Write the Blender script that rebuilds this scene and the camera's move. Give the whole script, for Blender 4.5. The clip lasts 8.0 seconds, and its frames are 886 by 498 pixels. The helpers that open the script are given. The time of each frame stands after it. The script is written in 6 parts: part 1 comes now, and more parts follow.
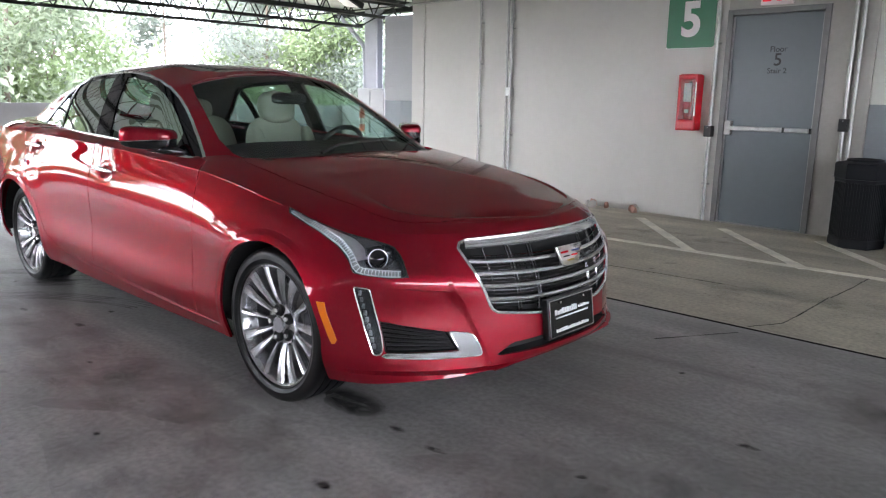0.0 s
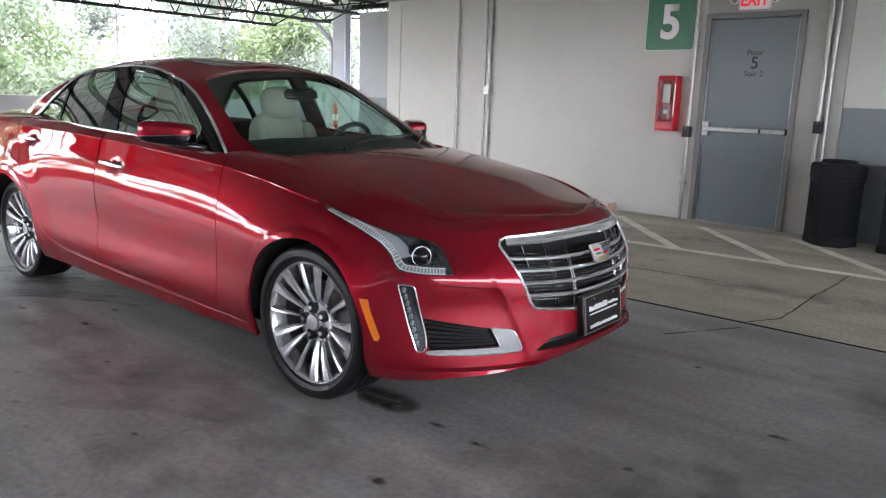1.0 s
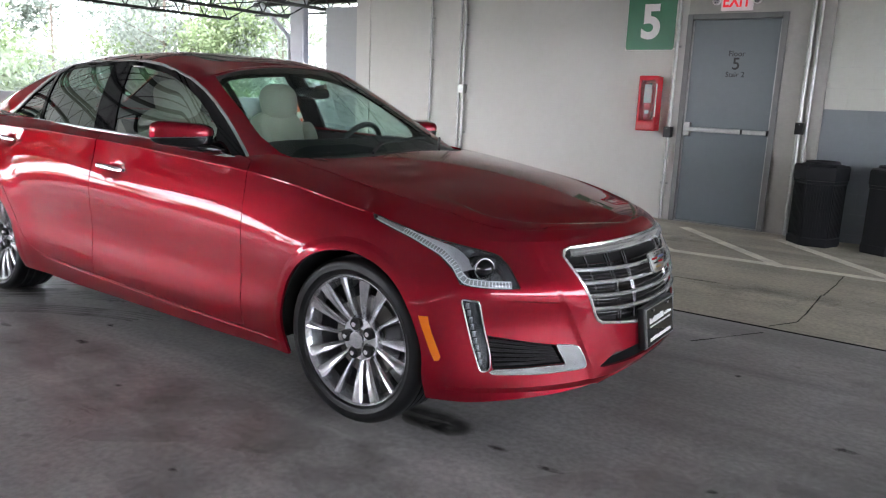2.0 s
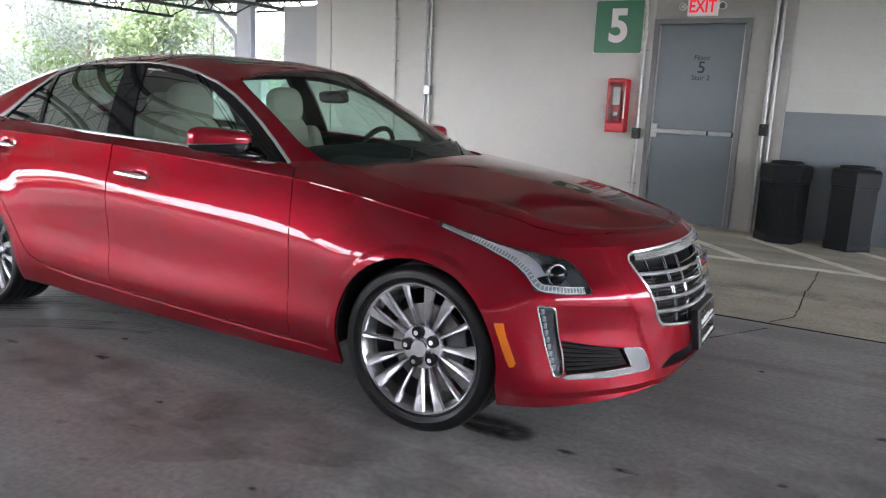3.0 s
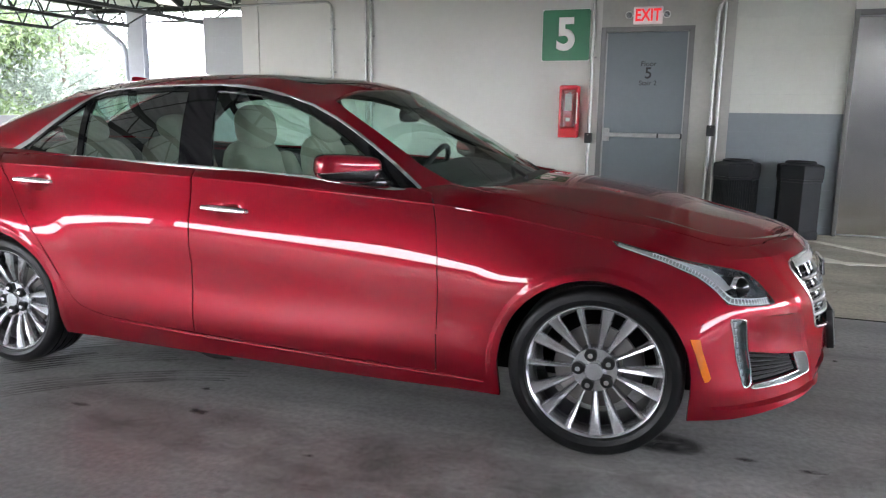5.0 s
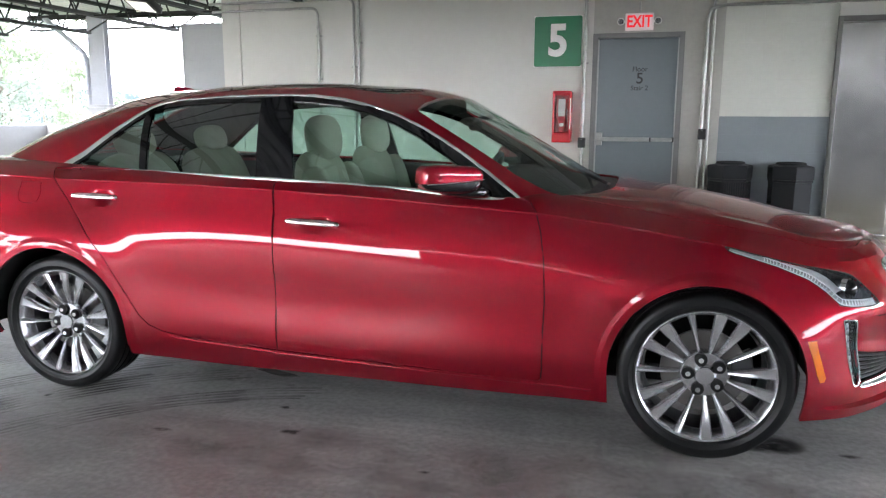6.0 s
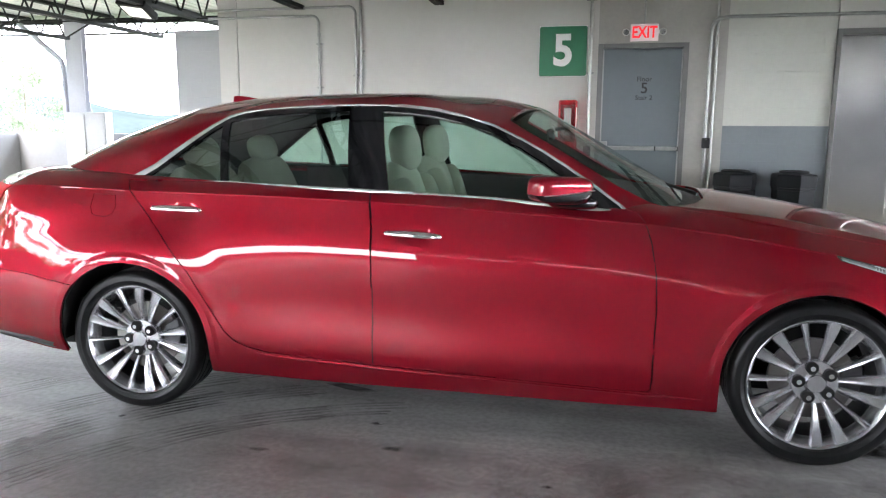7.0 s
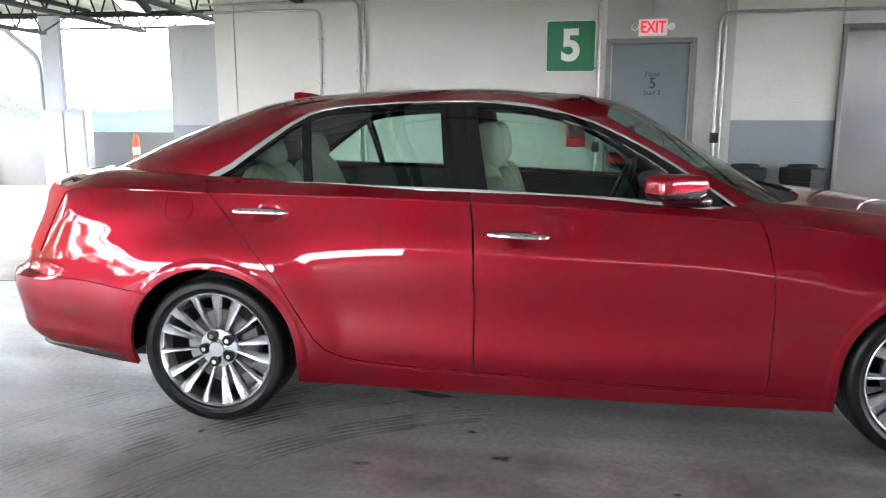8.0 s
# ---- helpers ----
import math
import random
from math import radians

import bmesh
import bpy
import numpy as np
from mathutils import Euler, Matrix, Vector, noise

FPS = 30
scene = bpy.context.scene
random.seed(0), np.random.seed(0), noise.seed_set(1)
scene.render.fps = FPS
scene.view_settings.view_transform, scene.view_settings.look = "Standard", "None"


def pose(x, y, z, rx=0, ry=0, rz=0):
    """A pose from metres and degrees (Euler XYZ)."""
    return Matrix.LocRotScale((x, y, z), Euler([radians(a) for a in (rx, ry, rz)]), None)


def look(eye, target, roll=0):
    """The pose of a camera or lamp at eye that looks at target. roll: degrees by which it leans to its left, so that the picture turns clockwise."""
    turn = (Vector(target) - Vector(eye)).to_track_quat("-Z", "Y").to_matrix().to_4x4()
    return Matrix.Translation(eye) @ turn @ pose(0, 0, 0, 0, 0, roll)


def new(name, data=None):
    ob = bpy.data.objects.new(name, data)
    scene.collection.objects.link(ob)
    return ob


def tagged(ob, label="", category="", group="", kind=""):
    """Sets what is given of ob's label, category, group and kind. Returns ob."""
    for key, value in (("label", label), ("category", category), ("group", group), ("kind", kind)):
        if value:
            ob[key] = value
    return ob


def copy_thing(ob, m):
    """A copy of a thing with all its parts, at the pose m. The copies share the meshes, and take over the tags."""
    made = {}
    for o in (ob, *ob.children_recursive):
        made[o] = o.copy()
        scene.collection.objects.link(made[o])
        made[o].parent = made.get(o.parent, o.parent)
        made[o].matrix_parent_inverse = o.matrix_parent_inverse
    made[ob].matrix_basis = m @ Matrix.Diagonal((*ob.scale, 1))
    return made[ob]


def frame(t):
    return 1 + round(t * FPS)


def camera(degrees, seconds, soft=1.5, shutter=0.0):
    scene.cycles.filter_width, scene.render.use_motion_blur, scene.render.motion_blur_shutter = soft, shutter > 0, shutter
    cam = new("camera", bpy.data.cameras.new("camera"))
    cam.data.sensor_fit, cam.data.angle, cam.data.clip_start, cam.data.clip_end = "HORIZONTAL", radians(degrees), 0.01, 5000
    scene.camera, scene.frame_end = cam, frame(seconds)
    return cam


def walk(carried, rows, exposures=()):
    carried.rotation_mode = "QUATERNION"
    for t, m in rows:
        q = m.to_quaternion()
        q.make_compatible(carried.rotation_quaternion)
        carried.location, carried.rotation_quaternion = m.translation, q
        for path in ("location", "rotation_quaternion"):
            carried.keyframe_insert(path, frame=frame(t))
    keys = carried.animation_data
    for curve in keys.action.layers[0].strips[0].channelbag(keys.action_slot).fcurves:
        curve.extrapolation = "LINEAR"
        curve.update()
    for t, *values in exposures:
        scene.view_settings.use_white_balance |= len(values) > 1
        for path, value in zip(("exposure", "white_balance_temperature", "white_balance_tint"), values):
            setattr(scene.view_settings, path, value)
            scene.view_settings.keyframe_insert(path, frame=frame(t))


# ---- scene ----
cam = camera(61.8, 8.0, 1.2)
PATH = [
    (0, (2.539, -2.592, 1.279), (1.211, -1.151, 0.881), 1.1),
    (0.5, (2.449, -2.747, 1.289), (1.167, -1.264, 0.894), 1.4),
    (1, (2.296, -2.836, 1.275), (1.064, -1.312, 0.873), 1.9),
    (1.5, (2.061, -2.864, 1.271), (0.887, -1.296, 0.867), 2.1),
    (3, (1.389, -3.202, 1.28), (0.44, -1.487, 0.882), 2.5),
    (3.5, (1.174, -3.334, 1.286), (0.314, -1.572, 0.89), 2.1),
    (4, (0.92, -3.473, 1.296), (0.144, -1.673, 0.902), 1.6),
    (4.5, (0.615, -3.52, 1.299), (-0.082, -1.685, 0.917), 1.2),
    (6, (-0.307, -3.717, 1.312), (-0.789, -1.809, 0.954), 0.2),
    (6.5, (-0.606, -3.784, 1.32), (-1.02, -1.858, 0.973), 0.2),
    (7, (-0.903, -3.813, 1.321), (-1.273, -1.877, 0.984), 0.3),
    (7.5, (-1.201, -3.76, 1.324), (-1.521, -1.816, 0.984), 0.2),
    (8, (-1.494, -3.786, 1.324), (-1.761, -1.834, 0.976), -0.0),
]
walk(cam, [(t, look(eye, target, roll)) for t, eye, target, roll in PATH], [(0, 3.36, 6500, 16), (2.5, 3.41, 6500, 16), (4.5, 3.61, 6500, 14), (6.5, 3.82, 6500, 12), (8, 3.95, 6500, 12)])

# ---- light ----
world = bpy.data.worlds.new("sky")
scene.world = world
world.use_nodes = True
wn, wl = world.node_tree.nodes, world.node_tree.links
sky = wn.new("ShaderNodeTexSky")
sky.sky_type, sky.sun_disc = "NISHITA", False
sky.sun_elevation, sky.sun_rotation = radians(52), radians(196)
sky.dust_density, sky.ozone_density = 4.0, 0.6
veil = wn.new("ShaderNodeMix")
veil.data_type = "RGBA"
veil.inputs["Factor"].default_value = 0.75
veil.inputs["B"].default_value = (11.0, 11.8, 12.8, 1)
wl.new(sky.outputs["Color"], veil.inputs["A"])
wl.new(veil.outputs["Result"], wn["Background"].inputs["Color"])
wn["Background"].inputs["Strength"].default_value = 0.15

sun = new("sun", bpy.data.lights.new("sun", "SUN"))
sun.data.energy, sun.data.angle, sun.data.color = 0.6, radians(12), (1.0, 0.97, 0.92)
sun.matrix_world = look((-10, -35, 45), (0, 0, 0))


# ---- materials ----
def material(name, colour, rough=0.5, metal=0.0, noise_scale=0.0, vary=0.0, bump=0.0, bump_scale=None, coat=0.0, spec=0.5, fine=0.0):
    """A procedural surface: base colour with broad and fine variation, roughness that follows it, and fine relief."""
    mat = bpy.data.materials.new(name)
    mat.use_nodes = True
    n, l = mat.node_tree.nodes, mat.node_tree.links
    b = n["Principled BSDF"]
    b.inputs["Base Color"].default_value = (*colour, 1)
    b.inputs["Roughness"].default_value, b.inputs["Metallic"].default_value = rough, metal
    b.inputs["Specular IOR Level"].default_value = spec
    if coat:
        b.inputs["Coat Weight"].default_value, b.inputs["Coat Roughness"].default_value = coat, 0.02
    if noise_scale:
        tc = n.new("ShaderNodeTexCoord")
        big = n.new("ShaderNodeTexNoise")
        big.inputs["Scale"].default_value, big.inputs["Detail"].default_value = noise_scale, 8
        small = n.new("ShaderNodeTexNoise")
        small.inputs["Scale"].default_value, small.inputs["Detail"].default_value = noise_scale * 14, 4
        for t in (big, small):
            l.new(tc.outputs["Object"], t.inputs["Vector"])
        add = n.new("ShaderNodeMath")
        add.operation = "MULTIPLY_ADD"
        add.inputs[1].default_value = 0.35
        l.new(small.outputs["Fac"], add.inputs[0])
        l.new(big.outputs["Fac"], add.inputs[2])
        ramp = n.new("ShaderNodeMapRange")
        ramp.inputs["From Min"].default_value, ramp.inputs["From Max"].default_value = 0.42, 0.92
        ramp.inputs["To Min"].default_value, ramp.inputs["To Max"].default_value = 1 - vary, 1 + vary
        l.new(add.outputs[0], ramp.inputs["Value"])
        mul = n.new("ShaderNodeVectorMath")
        mul.operation = "SCALE"
        mul.inputs[0].default_value = colour
        l.new(ramp.outputs["Result"], mul.inputs["Scale"])
        l.new(mul.outputs["Vector"], b.inputs["Base Color"])
        rr = n.new("ShaderNodeMapRange")
        rr.inputs["From Min"].default_value, rr.inputs["From Max"].default_value = 0.4, 0.95
        rr.inputs["To Min"].default_value, rr.inputs["To Max"].default_value = max(0.02, rough - 0.12 * vary * 4), min(1, rough + 0.12 * vary * 4)
        l.new(add.outputs[0], rr.inputs["Value"])
        l.new(rr.outputs["Result"], b.inputs["Roughness"])
        if bump:
            bp = n.new("ShaderNodeBump")
            bp.inputs["Strength"].default_value, bp.inputs["Distance"].default_value = bump, 0.004
            if bump_scale:
                ripple = n.new("ShaderNodeTexNoise")
                ripple.inputs["Scale"].default_value, ripple.inputs["Detail"].default_value = bump_scale, 5
                l.new(tc.outputs["Object"], ripple.inputs["Vector"])
                l.new(ripple.outputs["Fac"], bp.inputs["Height"])
            else:
                l.new(small.outputs["Fac"], bp.inputs["Height"])
            l.new(bp.outputs["Normal"], b.inputs["Normal"])
    return mat


def emitter(name, colour, strength):
    mat = material(name, colour, 0.4)
    b = mat.node_tree.nodes["Principled BSDF"]
    b.inputs["Emission Color"].default_value, b.inputs["Emission Strength"].default_value = (*colour, 1), strength
    return mat


def glass(name, tint, rough=0.0, curve=1.4):
    """Thin pane: tinted see-through with a Fresnel gloss."""
    mat = bpy.data.materials.new(name)
    mat.use_nodes = True
    n, l = mat.node_tree.nodes, mat.node_tree.links
    n.remove(n["Principled BSDF"])
    clear, gloss, mix = n.new("ShaderNodeBsdfTransparent"), n.new("ShaderNodeBsdfGlossy"), n.new("ShaderNodeMixShader")
    weight, power, share = n.new("ShaderNodeLayerWeight"), n.new("ShaderNodeMath"), n.new("ShaderNodeMath")
    weight.inputs["Blend"].default_value = 0.5
    power.operation, share.operation = "POWER", "MULTIPLY_ADD"
    power.inputs[1].default_value, share.inputs[1].default_value, share.inputs[2].default_value = curve, 0.86, 0.05
    clear.inputs["Color"].default_value = (*tint, 1)
    gloss.inputs["Roughness"].default_value = rough
    l.new(weight.outputs["Facing"], power.inputs[0])
    l.new(power.outputs[0], share.inputs[0])
    l.new(share.outputs[0], mix.inputs[0])
    l.new(clear.outputs[0], mix.inputs[1])
    l.new(gloss.outputs[0], mix.inputs[2])
    l.new(mix.outputs[0], n["Material Output"].inputs["Surface"])
    return mat


def car_paint():
    """Deep red metallic paint under clear lacquer, with fine flake."""
    mat = bpy.data.materials.new("red_paint")
    mat.use_nodes = True
    n, l = mat.node_tree.nodes, mat.node_tree.links
    b = n["Principled BSDF"]
    tc, flake = n.new("ShaderNodeTexCoord"), n.new("ShaderNodeTexVoronoi")
    flake.inputs["Scale"].default_value = 1400
    l.new(tc.outputs["Object"], flake.inputs["Vector"])
    ramp = n.new("ShaderNodeMix")
    ramp.data_type = "RGBA"
    ramp.inputs["A"].default_value, ramp.inputs["B"].default_value = (0.246, 0.0066, 0.0178, 1), (0.339, 0.0098, 0.0252, 1)
    l.new(flake.outputs["Color"], ramp.inputs["Factor"])
    l.new(ramp.outputs["Result"], b.inputs["Base Color"])
    b.inputs["Specular Tint"].default_value = (0.55, 0.03, 0.06, 1)
    b.inputs["Metallic"].default_value, b.inputs["Roughness"].default_value, b.inputs["Specular IOR Level"].default_value = 0.83, 0.49, 0.0
    b.inputs["Coat Weight"].default_value, b.inputs["Coat Roughness"].default_value, b.inputs["Coat IOR"].default_value = 1.0, 0.006, 1.52
    return mat


RED = car_paint()
SATIN = material("satin_chrome", (0.74, 0.74, 0.74), 0.20, 0.65)
BLADE_CHROME = material("blade_chrome", (0.46, 0.46, 0.47), 0.20, 0.95)
GRILLE_CHROME = material("grille_chrome", (0.86, 0.86, 0.87), 0.13, 0.82)
CHROME = material("chrome", (0.84, 0.84, 0.85), 0.12, 1.0)
ALLOY = material("polished_alloy", (0.66, 0.66, 0.68), 0.15, 0.97)
RIM_ALLOY = material("bright_wheel_alloy", (0.60, 0.60, 0.62), 0.25, 0.88)
DARK_ALLOY = material("dark_alloy", (0.10, 0.10, 0.105), 0.42, 0.8)
RUBBER = material("tyre_rubber", (0.007, 0.007, 0.0075), 0.40, 0, 14, 0.25, 0.15, spec=0.28)
BLACK = material("black_plastic", (0.012, 0.012, 0.013), 0.45, 0, 40, 0.15, 0.1)
GLOSS_BLACK = material("gloss_black", (0.008, 0.008, 0.009), 0.06)
LINER = material("black_liner", (0.01, 0.01, 0.01), 0.9)
LEATHER = material("cream_leather", (0.44, 0.405, 0.335), 0.5, 0, 9, 0.07, 0.25, 260)
TRIM_DARK = material("dark_cabin_trim", (0.016, 0.016, 0.017), 0.6, 0, 12, 0.1)
HEADLINER = material("cabin_headliner", (0.07, 0.067, 0.062), 0.9)
AMBER = material("amber_lens", (0.75, 0.16, 0.01), 0.12, coat=1.0)
TAIL_RED = material("red_lens", (0.46, 0.004, 0.010), 0.45, spec=0.04)
LAMP_SILVER = material("lamp_reflector", (0.7, 0.71, 0.73), 0.15, 1.0)
WHITE_LENS = material("light_pipe", (0.72, 0.73, 0.75), 0.12, coat=1.0)
PIPE_SILVER = material("pipe_silver", (0.50, 0.51, 0.52), 0.20, 0.5)
LED_CELL = material("led_cell", (0.30, 0.31, 0.33), 0.2, 0.5)
GLASS_FRONT = glass("windscreen_glass", (0.74, 0.89, 0.84), 0.0, 4.0)
GLASS_SIDE = glass("side_glass", (0.62, 0.79, 0.72))
LENS = glass("clear_lens", (0.94, 0.96, 0.98), 0.0, 5.0)
HAZY_COVER = glass("hazy_plastic_cover", (0.86, 0.80, 0.80), 0.45, 5.0)


def concrete(name, colour, rough, blotch, streak, spec=0.5):
    """Worn deck concrete: broad blotches, drawn-out tyre grime, fine grain and pits."""
    mat = bpy.data.materials.new(name)
    mat.use_nodes = True
    n, l = mat.node_tree.nodes, mat.node_tree.links
    b = n["Principled BSDF"]
    b.inputs["Specular IOR Level"].default_value = spec
    tc = n.new("ShaderNodeTexCoord")

    def noise_at(scale, detail, stretch=None, turn=0.0, distort=0.0):
        t = n.new("ShaderNodeTexNoise")
        t.inputs["Scale"].default_value, t.inputs["Detail"].default_value, t.inputs["Distortion"].default_value = scale, detail, distort
        mp = n.new("ShaderNodeMapping")
        mp.inputs["Rotation"].default_value = (0, 0, radians(turn))
        if stretch:
            mp.inputs["Scale"].default_value = stretch
        l.new(tc.outputs["Object"], mp.inputs["Vector"])
        l.new(mp.outputs["Vector"], t.inputs["Vector"])
        return t.outputs["Fac"]

    def spread(value, lo, hi, a, z):
        r = n.new("ShaderNodeMapRange")
        for key, v in (("From Min", lo), ("From Max", hi), ("To Min", a), ("To Max", z)):
            r.inputs[key].default_value = v
        l.new(value, r.inputs["Value"])
        return r.outputs["Result"]

    def times(a, c):
        m = n.new("ShaderNodeMath")
        m.operation = "MULTIPLY"
        l.new(a, m.inputs[0]), l.new(c, m.inputs[1])
        return m.outputs[0]

    grime = noise_at(0.45, 6, None, 0, 0.6)
    mid = noise_at(2.3, 7, None, 0, 0.4)
    drawn = noise_at(1.1, 5, (0.22, 2.6, 1), 24, 0.8)
    grain = noise_at(38, 6)
    spots = noise_at(6.5, 2)
    value = times(spread(grime, 0.3, 0.7, 1 - blotch, 1 + blotch), spread(mid, 0.3, 0.7, 1 - blotch * 0.6, 1 + blotch * 0.6))
    value = times(value, spread(drawn, 0.35, 0.62, 1 - streak, 1.0 + streak * 0.4))
    value = times(value, spread(grain, 0.35, 0.65, 0.86, 1.12))
    value = times(value, spread(spots, 0.24, 0.31, 0.62, 1.0))
    sc = n.new("ShaderNodeVectorMath")
    sc.operation = "SCALE"
    sc.inputs[0].default_value = colour
    l.new(value, sc.inputs["Scale"])
    l.new(sc.outputs["Vector"], b.inputs["Base Color"])
    l.new(spread(mid, 0.3, 0.7, rough - 0.12, rough + 0.12), b.inputs["Roughness"])
    bp = n.new("ShaderNodeBump")
    bp.inputs["Strength"].default_value, bp.inputs["Distance"].default_value = 0.35, 0.004
    l.new(grain, bp.inputs["Height"])
    l.new(bp.outputs["Normal"], b.inputs["Normal"])
    return mat


CONCRETE = concrete("concrete_floor", (0.342, 0.331, 0.321), 0.5, 0.30, 0.26)
CONCRETE_BAY = concrete("concrete_bay", (0.54, 0.50, 0.407), 0.68, 0.22, 0.18, 0.2)


def film_on_floor(name, colour, rough, scale, lo, hi, most, fade=False):
    """A thin broken film of dirt through which the concrete shows, thinner towards its rim where fade is set."""
    mat = material(name, colour, rough)
    n, l = mat.node_tree.nodes, mat.node_tree.links
    tc, t, r = n.new("ShaderNodeTexCoord"), n.new("ShaderNodeTexNoise"), n.new("ShaderNodeMapRange")
    t.inputs["Scale"].default_value, t.inputs["Detail"].default_value = scale, 7
    for key, v in (("From Min", lo), ("From Max", hi), ("To Min", 0.0), ("To Max", most)):
        r.inputs[key].default_value = v
    clear, mix = n.new("ShaderNodeBsdfTransparent"), n.new("ShaderNodeMixShader")
    l.new(tc.outputs["Object"], t.inputs["Vector"])
    l.new(t.outputs["Fac"], r.inputs["Value"])
    share = r.outputs["Result"]
    if fade:
        split, join_xy, away, soft, both = n.new("ShaderNodeSeparateXYZ"), n.new("ShaderNodeCombineXYZ"), n.new("ShaderNodeVectorMath"), n.new("ShaderNodeMapRange"), n.new("ShaderNodeMath")
        l.new(tc.outputs["Generated"], split.inputs[0])
        l.new(split.outputs["X"], join_xy.inputs["X"]), l.new(split.outputs["Y"], join_xy.inputs["Y"])
        away.operation, both.operation = "DISTANCE", "MULTIPLY"
        away.inputs[1].default_value = (0.5, 0.5, 0)
        l.new(join_xy.outputs[0], away.inputs[0])
        for key, v in (("From Min", 0.12), ("From Max", 0.46), ("To Min", 1.0), ("To Max", 0.0)):
            soft.inputs[key].default_value = v
        l.new(away.outputs["Value"], soft.inputs["Value"])
        l.new(share, both.inputs[0]), l.new(soft.outputs["Result"], both.inputs[1])
        share = both.outputs[0]
    l.new(share, mix.inputs[0])
    l.new(clear.outputs[0], mix.inputs[1])
    l.new(n["Principled BSDF"].outputs[0], mix.inputs[2])
    l.new(mix.outputs[0], n["Material Output"].inputs["Surface"])
    return mat


# wet floor stain with shade under the car worked into its dark colour
STAIN_SHADE = film_on_floor("stain_with_shade", (0.022, 0.021, 0.020), 0.28, 7, 0.22, 0.50, 1.0, True)
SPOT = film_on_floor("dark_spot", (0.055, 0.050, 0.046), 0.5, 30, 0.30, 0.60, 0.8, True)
SCUFF = film_on_floor("pale_scuff", (0.075, 0.072, 0.070), 0.5, 9, 0.45, 0.75, 0.4)
TYRE_MARK = film_on_floor("tyre_mark", (0.055, 0.053, 0.052), 0.5, 3.5, 0.34, 0.70, 0.42)
RUST = film_on_floor("brown_floor_film", (0.17, 0.130, 0.110), 0.6, 4.5, 0.40, 0.72, 0.4, True)
GRIME = film_on_floor("floor_grime", (0.15, 0.145, 0.14), 0.5, 3.5, 0.42, 0.74, 0.55, True)
WALL_PAINT = material("warm_white_wall_paint", (0.585, 0.57, 0.54), 0.7, 0, 0.8, 0.05, 0.12, 60)
PILASTER = material("bare_concrete", (0.42, 0.405, 0.375), 0.8, 0, 1.6, 0.13, 0.35, 60)
BLOCK_WHITE = material("white_block_paint", (0.60, 0.60, 0.55), 0.65, 0, 1.5, 0.06, 0.35, 70)
STUB_PAINT = material("stub_wall_paint", (0.40, 0.405, 0.42), 0.7, 0, 1.5, 0.06, 0.3, 70)
BLOCK_GREY = material("grey_block_paint", (0.225, 0.25, 0.268), 0.6, 0, 1.5, 0.08, 0.35, 70)
DOOR_GREY = material("grey_door_paint", (0.150, 0.176, 0.190), 0.42, 0, 1.2, 0.07, 0.05, 40)
FRAME_GREY = material("grey_frame_paint", (0.18, 0.18, 0.178), 0.45, 0, 3, 0.1)
GALV = material("galvanised_steel", (0.38, 0.38, 0.37), 0.38, 0.8, 22, 0.15)
STEEL = material("brushed_stainless", (0.56, 0.55, 0.53), 0.17, 1.0, 3, 0.05, 0.05, 8)
JAMB_STEEL = material("dull_stainless", (0.20, 0.198, 0.19), 0.42, 0.9, 3, 0.08)
GREEN = material("green_sign_sheet", (0.014, 0.17, 0.075), 0.35, 0, 3, 0.05)
WHITE = material("white_lettering", (0.82, 0.82, 0.80), 0.45)
INK = material("black_lettering", (0.02, 0.02, 0.022), 0.5)
PLASTIC_RED = material("red_cabinet_plastic", (0.50, 0.012, 0.022), 0.25, 0, 6, 0.08)
BIN = material("dark_bin_plastic", (0.013, 0.0137, 0.016), 0.6, 0, 8, 0.2, 0.2, 120, spec=0.25)
LINE = material("worn_line_paint", (0.85, 0.82, 0.72), 0.7, 0, 5, 0.22, 0.2, 90)
JOIST = material("black_joist_steel", (0.010, 0.010, 0.011), 0.6, 0.0, 6, 0.2, spec=0.2)
DECK = material("pale_roof_deck", (0.76, 0.76, 0.75), 0.6, 0.0, 2, 0.08)
COLUMN = material("light_steel_paint", (0.36, 0.37, 0.41), 0.5, 0.1, 2, 0.1)
PARAPET = material("parapet_concrete", (0.185, 0.187, 0.197), 0.8, 0, 1.2, 0.12, 0.3, 60)
CAP = material("dark_joint", (0.012, 0.011, 0.010), 0.9, spec=0.1)
CRACK = film_on_floor("crack_dirt", (0.11, 0.105, 0.096), 0.8, 5, 0.30, 0.55, 0.62)
ORANGE = material("orange_cone_plastic", (0.75, 0.10, 0.02), 0.45)
EXIT_FACE = emitter("lit_exit_letters", (0.9, 0.02, 0.03), 0.05)
EXIT_CASE = emitter("lit_exit_case", (0.80, 0.72, 0.72), 0.010)
LAMP_FACE = emitter("lit_lamp_face", (1.0, 0.98, 0.92), 0.04)


from mathutils.bvhtree import BVHTree

